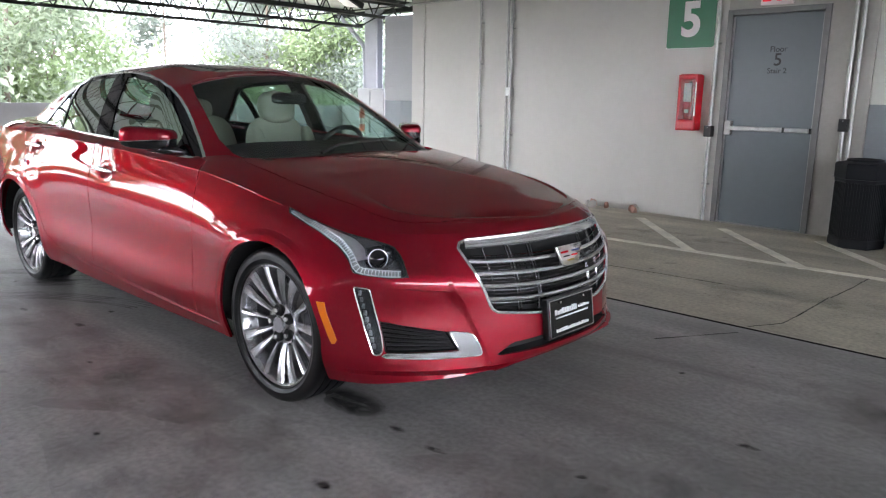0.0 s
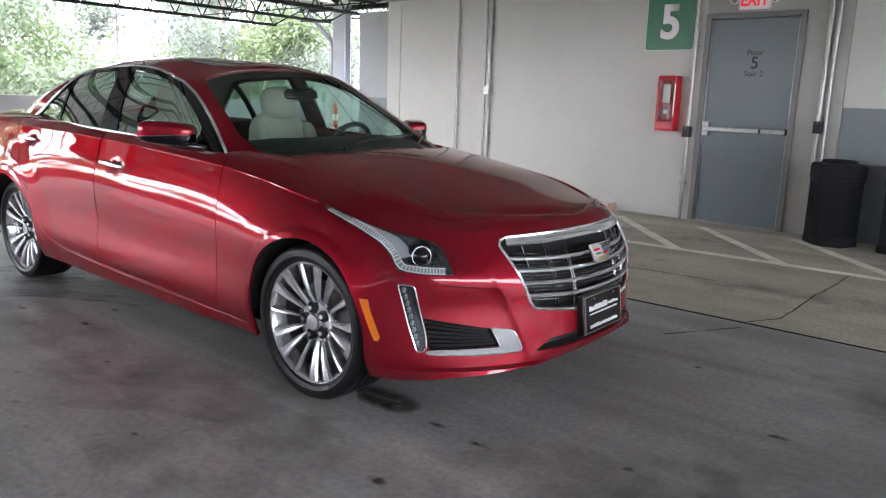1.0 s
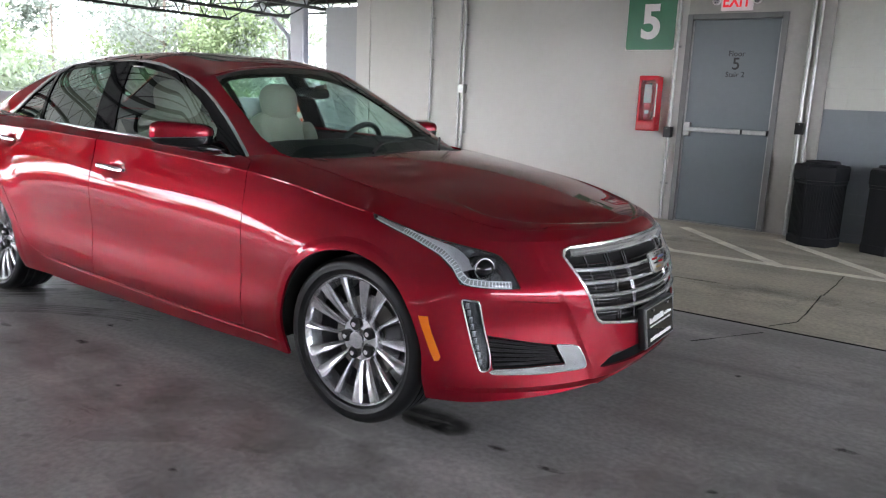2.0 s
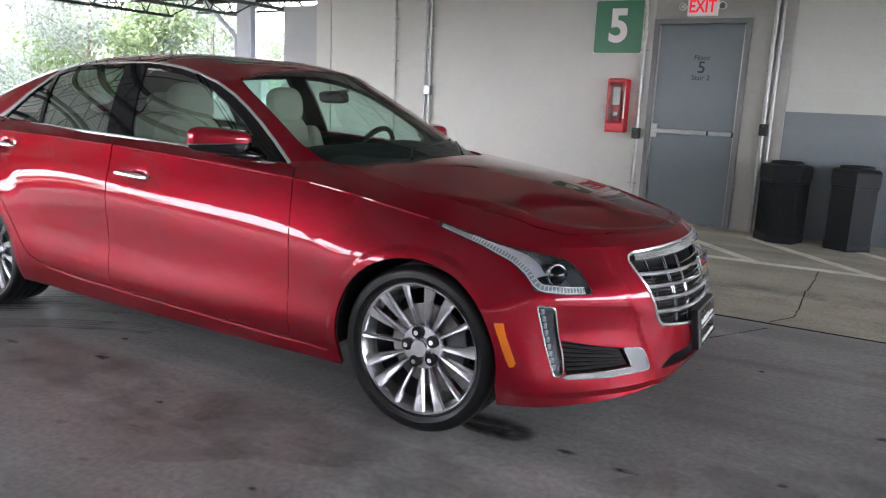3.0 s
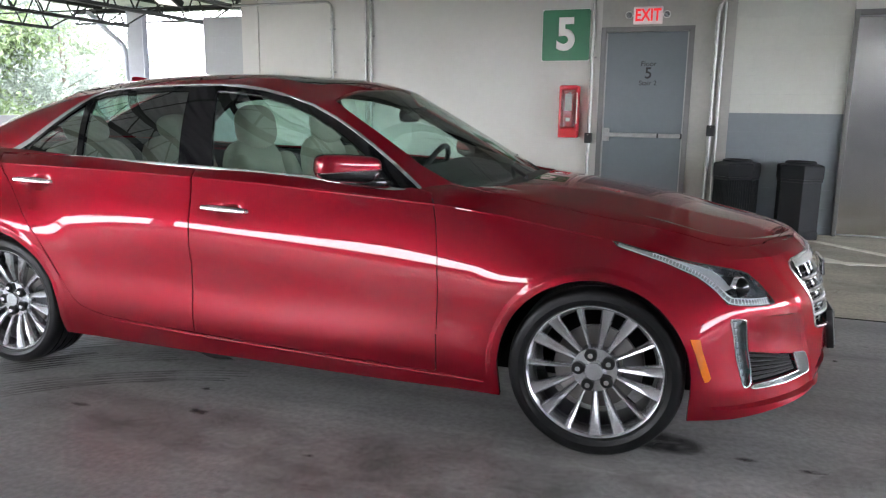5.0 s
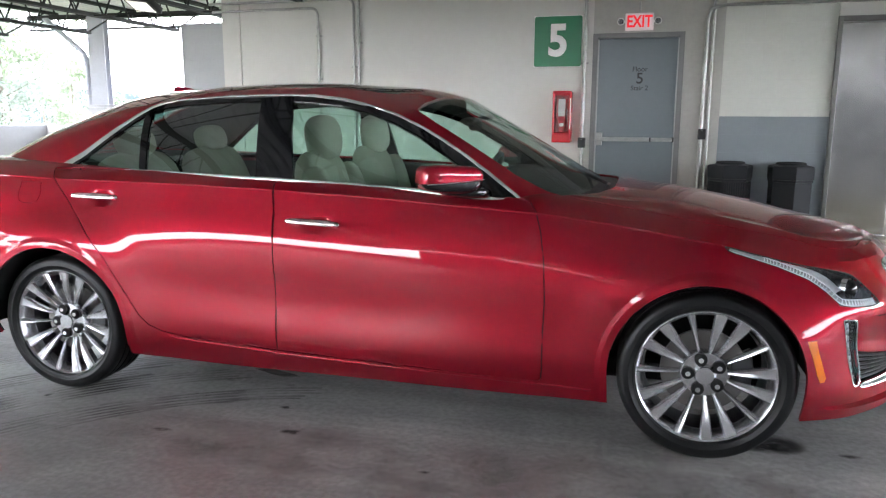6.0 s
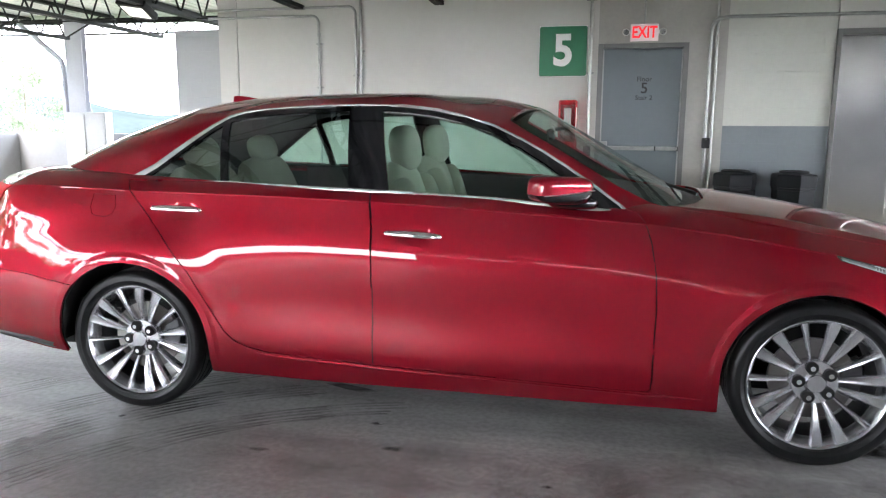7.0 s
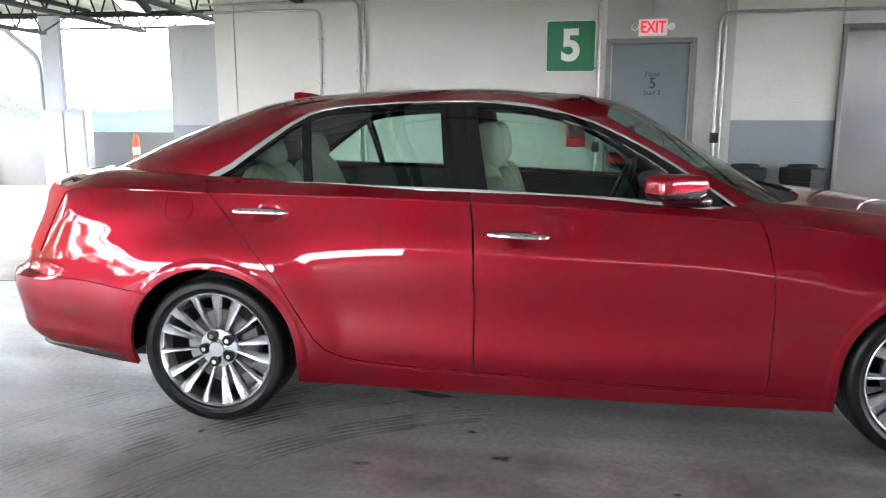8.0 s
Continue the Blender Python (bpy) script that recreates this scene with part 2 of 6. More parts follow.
# ---- building helpers ----
def part(name, bm, mat, parent=None, label="", smooth=False, sharp=35):
    """Link a bmesh as one mesh object, under a thing or a part where one is given."""
    me = bpy.data.meshes.new(name)
    bmesh.ops.recalc_face_normals(bm, faces=bm.faces) if not smooth == "keep" else None
    if smooth:
        for f in bm.faces:
            f.smooth = True
        for e in bm.edges:
            if len(e.link_faces) == 2 and e.calc_face_angle(0) > radians(sharp):
                e.smooth = False
    bm.to_mesh(me)
    bm.free()
    for m in mat if isinstance(mat, (list, tuple)) else (mat,):
        me.materials.append(m)
    ob = new(name, me)
    if parent:
        ob.parent = parent
    if label:
        ob["label"] = label
    return ob


def thing(name, label, category, m=None, group="", kind=""):
    ob = new(name)
    ob.empty_display_size = 0.1
    if m:
        ob.matrix_world = m
    return tagged(ob, label, category, group, kind)


def box(sx, sy, sz, x=0, y=0, z=0, bevel=0.0, bm=None, seg=2):
    """A box of that size whose base centre is at (x, y, z)."""
    bm2 = bmesh.new()
    bmesh.ops.create_cube(bm2, size=1, matrix=Matrix.Translation((x, y, z + sz / 2)) @ Matrix.Diagonal((sx, sy, sz, 1)))
    if bevel:
        bmesh.ops.bevel(bm2, geom=bm2.edges[:], offset=bevel, segments=seg, profile=0.5, affect="EDGES")
    if bm is None:
        return bm2
    join(bm, bm2)
    return bm


def join(bm, other, m=None):
    if m is not None:
        bmesh.ops.transform(other, matrix=m, verts=other.verts)
    tmp = bpy.data.meshes.new("tmp")
    other.to_mesh(tmp)
    other.free()
    bm.from_mesh(tmp)
    bpy.data.meshes.remove(tmp)
    return bm


def rod(a, b, r, bm=None, seg=8, r2=None):
    """A round bar from a to b."""
    a, b = Vector(a), Vector(b)
    bm = bm or bmesh.new()
    m = Matrix.Translation((a + b) / 2) @ (b - a).to_track_quat("Z", "Y").to_matrix().to_4x4()
    bmesh.ops.create_cone(bm, cap_ends=True, segments=seg, radius1=r, radius2=r if r2 is None else r2, depth=(b - a).length, matrix=m)
    return bm


def tube(points, r, seg=10, bm=None, bend=0.0):
    """A pipe along a polyline whose corners are rounded with radius bend."""
    pts = [Vector(p) for p in points]
    path = [pts[0]]
    for a, p, c in zip(pts, pts[1:], pts[2:]):
        if bend:
            i, o = p + (a - p).normalized() * bend, p + (c - p).normalized() * bend
            path += [i.lerp(p, s).lerp(p.lerp(o, s), s) for s in (0, 0.17, 0.33, 0.5, 0.67, 0.83, 1)]
        else:
            path.append(p)
    path.append(pts[-1])
    bm = bm or bmesh.new()
    rings = []
    up = Vector((0.13, 0.31, 0.94))
    for i, p in enumerate(path):
        d = (path[min(i + 1, len(path) - 1)] - path[max(i - 1, 0)]).normalized()
        s = d.cross(up).normalized()
        u = s.cross(d)
        rings.append([bm.verts.new(p + r * (s * math.cos(a) + u * math.sin(a))) for a in (2 * math.pi * k / seg for k in range(seg))])
    for r0, r1 in zip(rings, rings[1:]):
        for k in range(seg):
            bm.faces.new((r0[k], r0[(k + 1) % seg], r1[(k + 1) % seg], r1[k]))
    bm.faces.new(rings[0][::-1]), bm.faces.new(rings[-1])
    return bm


def prism(poly, depth, bm=None, m=None, bevel=0.0):
    """A flat outline in x, z, thickened from y = 0 to y = depth."""
    bm2 = bmesh.new()
    f = bm2.faces.new([bm2.verts.new((x, 0, z)) for x, z in poly])
    top = bmesh.ops.extrude_face_region(bm2, geom=[f])["geom"]
    bmesh.ops.translate(bm2, verts=[v for v in top if isinstance(v, bmesh.types.BMVert)], vec=(0, depth, 0))
    bmesh.ops.recalc_face_normals(bm2, faces=bm2.faces)
    if bevel:
        bmesh.ops.bevel(bm2, geom=bm2.edges[:], offset=bevel, segments=2, profile=0.5, affect="EDGES")
    if m is not None:
        bmesh.ops.transform(bm2, matrix=m, verts=bm2.verts)
    if bm is None:
        return bm2
    return join(bm, bm2)


def lathe(profile, seg=48, bm=None, axis="y"):
    """A ring turned round the y axis from (radius, y) pairs."""
    bm = bm or bmesh.new()
    rings = [[bm.verts.new((r * math.cos(a), y, r * math.sin(a))) for a in (2 * math.pi * k / seg for k in range(seg))] for r, y in profile]
    for r0, r1 in zip(rings, rings[1:]):
        for k in range(seg):
            bm.faces.new((r0[k], r0[(k + 1) % seg], r1[(k + 1) % seg], r1[k]))
    return bm


def words(name, text, size, mat, m, parent=None, depth=0.002, align="CENTER", bold=0.0):
    """Raised lettering in the built-in font; its face looks along -y of m."""
    cu = bpy.data.curves.new(name, "FONT")
    cu.body, cu.size, cu.extrude, cu.align_x, cu.align_y = text, size, depth, align, "CENTER"
    cu.offset = bold
    tmp = new(name, cu)
    bpy.context.view_layer.update()
    me = bpy.data.meshes.new_from_object(tmp.evaluated_get(bpy.context.evaluated_depsgraph_get()))
    bpy.data.objects.remove(tmp)
    bpy.data.curves.remove(cu)
    me.transform(m @ pose(0, 0, 0, 90, 0, 0))
    me.materials.clear()
    me.materials.append(mat)
    ob = new(name, me)
    if parent:
        ob.parent = parent
    return ob


def mathutils_bvh(bm):
    """A search tree of a bmesh, for finding points on its surface."""
    return BVHTree.FromBMesh(bm)


def superball(sx, sy, sz, p=2.6, seg=28, rings=18):
    """A rounded box-like ball."""
    bm = bmesh.new()
    bmesh.ops.create_uvsphere(bm, u_segments=seg, v_segments=rings, radius=1)
    for v in bm.verts:
        n = sum(abs(c) ** p for c in v.co) ** (1 / p)
        v.co = Vector((v.co.x / n * sx / 2, v.co.y / n * sy / 2, v.co.z / n * sz / 2))
    return bm


# ---- garage: setting ----
WALL = pose(0, 5.386, 0, 0, 0, -2.66)  # x runs along the wall, its face is y = 0, the room lies at -y
WALL_TOP, DECK_Z = 3.3, 3.36
WEST, EAST, SOUTH, NORTH = -12.6, 12.4, -12.5, 10.0


def structure(name, bm, mat, label, category, m=None):
    ob = part(name, bm, mat)
    if m is not None:
        ob.matrix_world = m
    return tagged(ob, label, category, kind="structure")


ground_bm = bmesh.new()
bmesh.ops.create_grid(ground_bm, x_segments=1, y_segments=1, size=2500, matrix=Matrix.Translation((0, 0, -11)))
structure("ground", ground_bm, material("grass_ground", (0.018, 0.026, 0.011), 0.9, 0, 0.05, 0.4, spec=0.0), "green grassy ground outside the garage", "ground")
JOINT_Y = 1.665
structure("floor", box(EAST - WEST, JOINT_Y - 0.02 - SOUTH, 0.3, (EAST + WEST) / 2, (JOINT_Y - 0.02 + SOUTH) / 2, -0.3), CONCRETE, "worn stained grey concrete parking deck floor", "floor")
structure("floor_bay", box(EAST - WEST, NORTH - JOINT_Y - 0.02, 0.3, (EAST + WEST) / 2, (JOINT_Y + 0.02 + NORTH) / 2, -0.3), CONCRETE_BAY, "paler concrete floor slab along the wall", "floor")
structure("floor_joint", box(EAST - WEST, 0.06, 0.2, (EAST + WEST) / 2, JOINT_Y, -0.2025), CAP, "dark sealed joint between two floor slabs", "floor joint")


def wall_box(name, mat, u0, u1, v0, v1, z0, z1, label, category="wall"):
    return structure(name, box(u1 - u0, v1 - v0, z1 - z0, (u0 + u1) / 2, (v0 + v1) / 2, z0), mat, label, category, WALL)


wall_box("wall_north", WALL_PAINT, -5.50, -0.806, 0, 0.25, 0, WALL_TOP, "warm off-white painted concrete wall")
wall_box("wall_north_end", WALL_PAINT, -5.78, -5.512, -0.004, 0.25, 0, WALL_TOP, "off-white painted concrete end of the wall")
wall_box("wall_north_joint", CAP, -5.512, -5.50, 0.02, 0.2, 0, WALL_TOP, "dark vertical joint in the wall", "wall joint")
wall_box("wall_over_door", PILASTER, -0.806, 0.221, 0, 0.25, 2.245, WALL_TOP, "grey concrete wall above the grey door")
wall_box("wall_pier", PILASTER, 0.221, 0.64, 0, 0.25, 0, WALL_TOP, "bare grey concrete pier beside the door")
wall_box("wall_block_core", BLOCK_GREY, 0.64, 1.78, 0.028, 0.25, 0, WALL_TOP, "painted mortar core behind the blocks")
wall_box("wall_east", WALL_PAINT, 3.05, 9.6, 0, 0.25, 0, WALL_TOP, "plain off-white wall beyond the lift")
wall_box("wall_over_lift", WALL_PAINT, 1.78, 3.05, 0, 0.25, 2.36, WALL_TOP, "off-white wall above the lift doors")
wall_box("wall_stair", BLOCK_GREY, -0.9, 0.35, 0.26, 0.34, 0, WALL_TOP, "plain wall closing the stair behind the door")

wall_box("wall_stub_core", BLOCK_GREY, -6.455, -5.784, 0.028, 0.25, 0, 2.53, "mortar core of the white block stub wall")

ceil_bm = bmesh.new()
rib, n_rib = 0.19, int((EAST - WEST) / 0.19)
prof = []
for k in range(n_rib):
    x = WEST + k * rib
    prof += [(x, 0.0), (x + 0.09, 0.0), (x + 0.115, 0.04), (x + 0.165, 0.04)]
rows = [[ceil_bm.verts.new((x, y, DECK_Z + z)) for x, z in prof] for y in (SOUTH - 0.3, NORTH + 1.05)]
for k in range(len(prof) - 1):
    ceil_bm.faces.new((rows[0][k], rows[0][k + 1], rows[1][k + 1], rows[1][k]))
box(EAST - WEST, NORTH - SOUTH + 1.35, 0.08, (EAST + WEST) / 2, (NORTH + SOUTH + 0.75) / 2, DECK_Z + 0.045, 0, ceil_bm)
structure("ceiling", ceil_bm, DECK, "grey corrugated steel roof deck", "ceiling")

structure("parapet_west", box(0.2, NORTH - SOUTH, 1.36, WEST, (NORTH + SOUTH) / 2, -0.3), PARAPET, "light grey concrete parapet", "parapet")
structure("parapet_north", box(7.4, 0.2, 1.36, WEST + 3.8, NORTH - 0.1, -0.3), PARAPET, "light grey concrete parapet", "parapet")
structure("parapet_south", box(EAST - WEST, 0.2, 1.36, (EAST + WEST) / 2, SOUTH, -0.3), PARAPET, "light grey concrete parapet", "parapet")
structure("parapet_east", box(0.2, NORTH - SOUTH, 1.36, EAST, (NORTH + SOUTH) / 2, -0.3), PARAPET, "light grey concrete parapet", "parapet")
# added out of view: shuts off southern sky that the car side would reflect
structure("unseen_south_wall", box(EAST + 4.0, 0.2, 1.84, (EAST - 4.0) / 2, SOUTH, 1.065), PARAPET, "unseen grey wall added to narrow the sky reflected in the car", "wall")
structure("roof_fascia", box(EAST - WEST, 0.12, 0.5, (EAST + WEST) / 2, SOUTH - 0.1, DECK_Z - 0.35), DECK, "grey steel roof edge", "roof edge")


# ---- garage: steel roof ----
def joist_parts():
    """Open-web joist along y."""
    ob = thing("roof_joist", "black open-web steel roof joist under the deck", "joist", group="roof joists")
    y0, y1, lo, hi = SOUTH, 9.75, 2.745, 3.29
    for dx in (-0.032, 0.032):
        part("bottom_chord", box(0.05, y1 - 1.35 - y0, 0.05, dx, (y0 + y1 - 1.35) / 2, lo), JOIST, ob)
        part("top_chord", box(0.05, y1 - y0, 0.055, dx, (y0 + y1) / 2, hi), JOIST, ob)
    step = 0.62
    bar = part("web_bar", rod((0, 0, lo + 0.02), (0, -step / 2, hi + 0.02), 0.014, seg=6), JOIST, ob)
    back = part("web_bar", rod((0, -step / 2, hi + 0.02), (0, -step, lo + 0.02), 0.014, seg=6), JOIST, ob)
    bar.location.y = back.location.y = y1 - 1.4
    for k in range(1, 32):
        for src in (bar, back):
            o = new("web_bar", src.data)
            o.parent, o.location.y = ob, y1 - 1.4 - k * step
    part("end_bar", rod((0, y1 - 1.4, lo + 0.02), (0, y1 - 0.35, hi), 0.016, seg=6), JOIST, ob)
    return ob


joist = joist_parts()
joist.matrix_world = pose(-11.97, 0, 0)
for k in range(1, 14):
    copy_thing(joist, pose(-11.97 + 1.845 * k, 0, 0))


def bridging_parts(y):
    """A pair of thin rods that tie the joists together across the deck."""
    ob = thing("roof_bridging", "thin dark steel rods tying the roof joists together", "bridging", group="roof bridging")
    for z in (2.755, 3.285):
        part("rod", rod((WEST + 0.3, 0, z), (EAST - 0.3, 0, z), 0.011, seg=6), JOIST, ob)
    ob.matrix_world = pose(0, y, 0)
    return ob


bridging = bridging_parts(-9.0)
for y in (-5.2, -1.4, 2.4, 6.2):
    copy_thing(bridging, pose(0, y, 0))


def girder_parts(y, z0):
    """Heavier truss along x that carries the joist ends."""
    ob = thing("roof_girder", "dark steel roof girder carrying the joists", "girder", group="roof girders")
    x0, x1 = WEST, EAST
    part("bottom_chord", box(x1 - x0, 0.07, 0.032, (x0 + x1) / 2, 0, z0), JOIST, ob)
    part("top_chord", box(x1 - x0, 0.12, 0.09, (x0 + x1) / 2, 0, 3.20), JOIST, ob)
    n = 30
    step = (x1 - x0) / n
    a = part("web_bar", rod((0, 0, z0 + 0.03), (step / 2, 0, 3.22), 0.013, seg=6), JOIST, ob)
    b = part("web_bar", rod((step / 2, 0, 3.22), (step, 0, z0 + 0.03), 0.013, seg=6), JOIST, ob)
    a.location.x = b.location.x = x0
    for k in range(1, n):
        for src in (a, b):
            o = new("web_bar", src.data)
            o.parent, o.location.x = ob, x0 + k * step
    ob.matrix_world = pose(0, y, 0)
    return ob


girder = girder_parts(9.7, 2.98)


def column_parts(m):
    ob = thing("steel_column", "pale painted steel column at the deck edge", "column", m, group="steel columns")
    for dy in (-0.14, 0.14):
        part("flange", box(0.30, 0.018, 3.2, 0, dy, 0), COLUMN, ob)
    part("web", box(0.016, 0.262, 3.2, 0, 0, 0), COLUMN, ob)
    part("cap_plate", box(0.34, 0.34, 0.02, 0, 0, 3.2), COLUMN, ob)
    part("base_plate", box(0.40, 0.40, 0.03, 0, 0, 0), COLUMN, ob)
    return ob


column = column_parts(pose(-10.49, 9.10, 0, 0, 0, 20))
for x in (-1.6, 7.4):
    copy_thing(column, pose(x, 9.75, 0))
for x in (-10.8, -1.6, 7.4):
    copy_thing(column, pose(x, SOUTH + 0.4, 0))

drain = thing("drain_pipe", "pale drain pipe bent towards the column", "pipe")
part("pipe", tube([(-11.62, 9.02, 3.14), (-10.72, 9.02, 2.42), (-10.72, 9.02, 0.0)], 0.05, 12, None, 0.16), COLUMN, drain, smooth=True)
part("clamp", rod((-10.72, 9.02, 1.62), (-10.72, 9.02, 1.67), 0.06, seg=16), GALV, drain)

CABINET_GREY = material("cabinet_grey", (0.30, 0.305, 0.315), 0.5, 0, 3, 0.10)
cabinet = thing("utility_cabinet", "pale grey steel utility cabinet by the column", "cabinet", pose(-10.02, 8.70, 0, 0, 0, 10))
part("body", box(0.74, 0.30, 1.47, 0, 0, 0.001, 0.01), CABINET_GREY, cabinet)
part("door_panel", box(0.34, 0.02, 1.39, -0.18, -0.16, 0.03, 0.005), CABINET_GREY, cabinet)
part("door_panel", box(0.34, 0.02, 1.39, 0.18, -0.16, 0.03, 0.005), CABINET_GREY, cabinet)
part("handle", box(0.03, 0.03, 0.16, -0.03, -0.185, 0.65, 0.006), GALV, cabinet)

post = thing("delineator_post", "orange and white flexible traffic post on the floor", "traffic post", pose(-6.99, 5.69, 0))
part("base", rod((0, 0, 0), (0, 0, 0.05), 0.16, seg=24, r2=0.13), BLACK, post, "black rubber base", smooth=True)
part("tube", rod((0, 0, 0.05), (0, 0, 1.06), 0.045, seg=20), ORANGE, post, smooth=True)
for z in (0.62, 0.84):
    part("band", rod((0, 0, z), (0, 0, z + 0.10), 0.0475, seg=20), WHITE, post, "white reflective band", smooth=True)
part("loop", rod((0, 0, 1.06), (0, 0, 1.11), 0.03, seg=16), ORANGE, post, smooth=True)

flood = thing("flood_lamp", "dark framed flood lamp with a pale face under the roof", "lamp", pose(-6.57, 5.03, 2.68, -22, 8, 0))
part("housing", box(0.40, 0.34, 0.09, 0, 0, 0, 0.015), JOIST, flood)
part("face", box(0.30, 0.24, 0.012, 0, 0, -0.010), LAMP_FACE, flood, "pale glowing lamp face")
part("bracket", rod((0, 0, 0.10), (0, -0.05, 0.62), 0.02), JOIST, flood)


# ---- garage: things on the wall ----
def on_wall(name, label, category, u, z, group=""):
    return thing(name, label, category, WALL @ Matrix.Translation((u, 0, z)), group)


sign = on_wall("floor_sign", "square green sign with a white number five", "sign", -1.22, 2.168)
part("panel", box(0.575, 0.012, 0.592, 0, -0.006, -0.296, 0.004), WHITE, sign, "white edged sheet")
part("field", prism([(-.281, -.272), (-.264, -.289), (.264, -.289), (.281, -.272), (.281, .272), (.264, .289), (-.264, .289), (-.281, .272)], -0.003, None, Matrix.Translation((0, -0.012, 0))), GREEN, sign, "green sign face")
words("number", "5", 0.50, WHITE, Matrix.Translation((0.0, -0.017, -0.005)) @ Matrix.Diagonal((0.95, 1, 1, 1)), sign, 0.002, bold=0.017)

door = on_wall("stair_door", "closed grey steel fire door with a push bar", "door", -0.292, 0)
part("leaf", box(0.905, 0.045, 2.175, 0, 0.045, 0.012, 0.002), DOOR_GREY, door, "grey painted door leaf")
for x, w in ((-0.484, 0.058), (0.484, 0.058)):
    jamb = box(w, 0.16, 2.245, x, 0.055, 0, 0.004)
    part("jamb", jamb, FRAME_GREY, door, "grey steel door frame")
    part("stop", box(0.014, 0.02, 2.18, x - math.copysign(0.036, x), 0.012, 0, 0.002), GALV, door)
part("head", box(0.91, 0.16, 0.055, 0, 0.055, 2.190, 0.004), FRAME_GREY, door)
part("threshold", box(0.91, 0.14, 0.01, 0, 0.05, 0.001), GALV, door)
bar = part("push_bar", box(0.60, 0.045, 0.048, -0.12, -0.035, 1.005, 0.008), GALV, door, "bright steel push bar")
part("bar_rail", box(0.24, 0.04, 0.044, 0.315, -0.033, 1.007, 0.006), GALV, door)
part("latch_case", box(0.075, 0.055, 0.15, -0.405, -0.012, 0.955, 0.008), GALV, door)
part("end_bracket", box(0.03, 0.05, 0.055, 0.435, -0.010, 1.0, 0.004), BLACK, door)
part("joint_clip", box(0.016, 0.047, 0.05, 0.185, -0.035, 1.004, 0.002), BLACK, door)
words("lettering", "Floor", 0.080, INK, Matrix.Translation((0.032, 0.021, 1.835)), door, 0.001, bold=0.0005)
words("lettering", "5", 0.175, INK, Matrix.Translation((0.034, 0.021, 1.728)), door, 0.001, bold=0.002)
words("lettering", "Stair 2", 0.076, INK, Matrix.Translation((0.034, 0.021, 1.62)), door, 0.001, bold=0.0005)
for z in (0.25, 1.1, 1.95):
    part("hinge", rod((0.452, 0.018, z), (0.452, 0.018, z + 0.11), 0.008, seg=10), GALV, door)

exit_sign = on_wall("exit_sign", "lit white exit sign with red letters over the door", "exit sign", -0.288, 2.262)
part("case", box(0.315, 0.055, 0.19, 0, -0.065, 0, 0.008), EXIT_CASE, exit_sign, "white plastic case")
words("letters", "EXIT", 0.172, EXIT_FACE, Matrix.Translation((0, -0.094, 0.093)) @ Matrix.Diagonal((0.80, 1, 1.05, 1)), exit_sign, 0.0015, bold=0.0045)
part("mount", box(0.10, 0.04, 0.08, 0, -0.018, 0.06), WHITE, exit_sign)
for x in (-0.205, 0.205):
    part("lamp_head", rod((x, -0.05, 0.10), (x, -0.10, 0.10), 0.036, seg=20, r2=0.042), WHITE, exit_sign, "round emergency lamp head", smooth=True)
    part("lamp_glass", rod((x, -0.10, 0.10), (x, -0.104, 0.10), 0.032, seg=20), LAMP_SILVER, exit_sign)
    part("lamp_arm", rod((x, -0.05, 0.10), (0, -0.05, 0.10), 0.010, seg=8), WHITE, exit_sign)

ext = on_wall("extinguisher_cabinet", "red plastic wall cabinet with a fire extinguisher", "cabinet", -1.13, 0.985)
ext.scale = (0.80, 0.85, 1.0)
shell_bm = bmesh.new()
for x, w in ((-0.122, 0.036), (0.122, 0.036)):
    box(w, 0.18, 0.60, x, -0.092, 0, 0.012, shell_bm)
box(0.27, 0.18, 0.055, 0, -0.092, 0.552, 0.024, shell_bm)
box(0.27, 0.18, 0.12, 0, -0.092, 0, 0.026, shell_bm)
part("case", shell_bm, PLASTIC_RED, ext, "red moulded case")
part("back", box(0.25, 0.01, 0.58, 0, -0.012, 0.01), PLASTIC_RED, ext)
window = part("cover", box(0.205, 0.006, 0.43, 0, -0.172, 0.12, 0.002), HAZY_COVER, ext, "clear plastic cover")
window.visible_shadow = False
part("cylinder", superball(0.125, 0.125, 0.36, 4, 20, 14), PLASTIC_RED, ext, "red extinguisher", smooth=True).location = (0, -0.10, 0.30)
part("valve", rod((0, -0.10, 0.47), (0, -0.10, 0.53), 0.02, seg=10), BLACK, ext)
part("label_plate", box(0.105, 0.003, 0.20, 0, -0.166, 0.31, 0.001), WHITE, ext, "pale instruction label")
part("badge_plate", box(0.06, 0.003, 0.04, 0, -0.166, 0.19, 0.001), WHITE, ext, "small pale label")
part("lock_bar", box(0.012, 0.01, 0.36, 0.128, -0.186, 0.16), WHITE, ext, "white printed bar")


def conduit(label, pts, r=0.018, clamps=(), group="wall conduits"):
    ob = thing("conduit", label, "conduit", WALL, group)
    part("pipe", tube(pts, r, 12, None, 0.11), GALV, ob, smooth=True)
    for u, z in clamps:
        part("strap", box(0.09, 0.012, 0.022, u, -0.012, z, 0.003), GALV, ob)
        part("coupling", rod((u, -0.035, z + 0.1), (u, -0.035, z + 0.15), r * 1.25, seg=12), GALV, ob, smooth=True)
    return ob


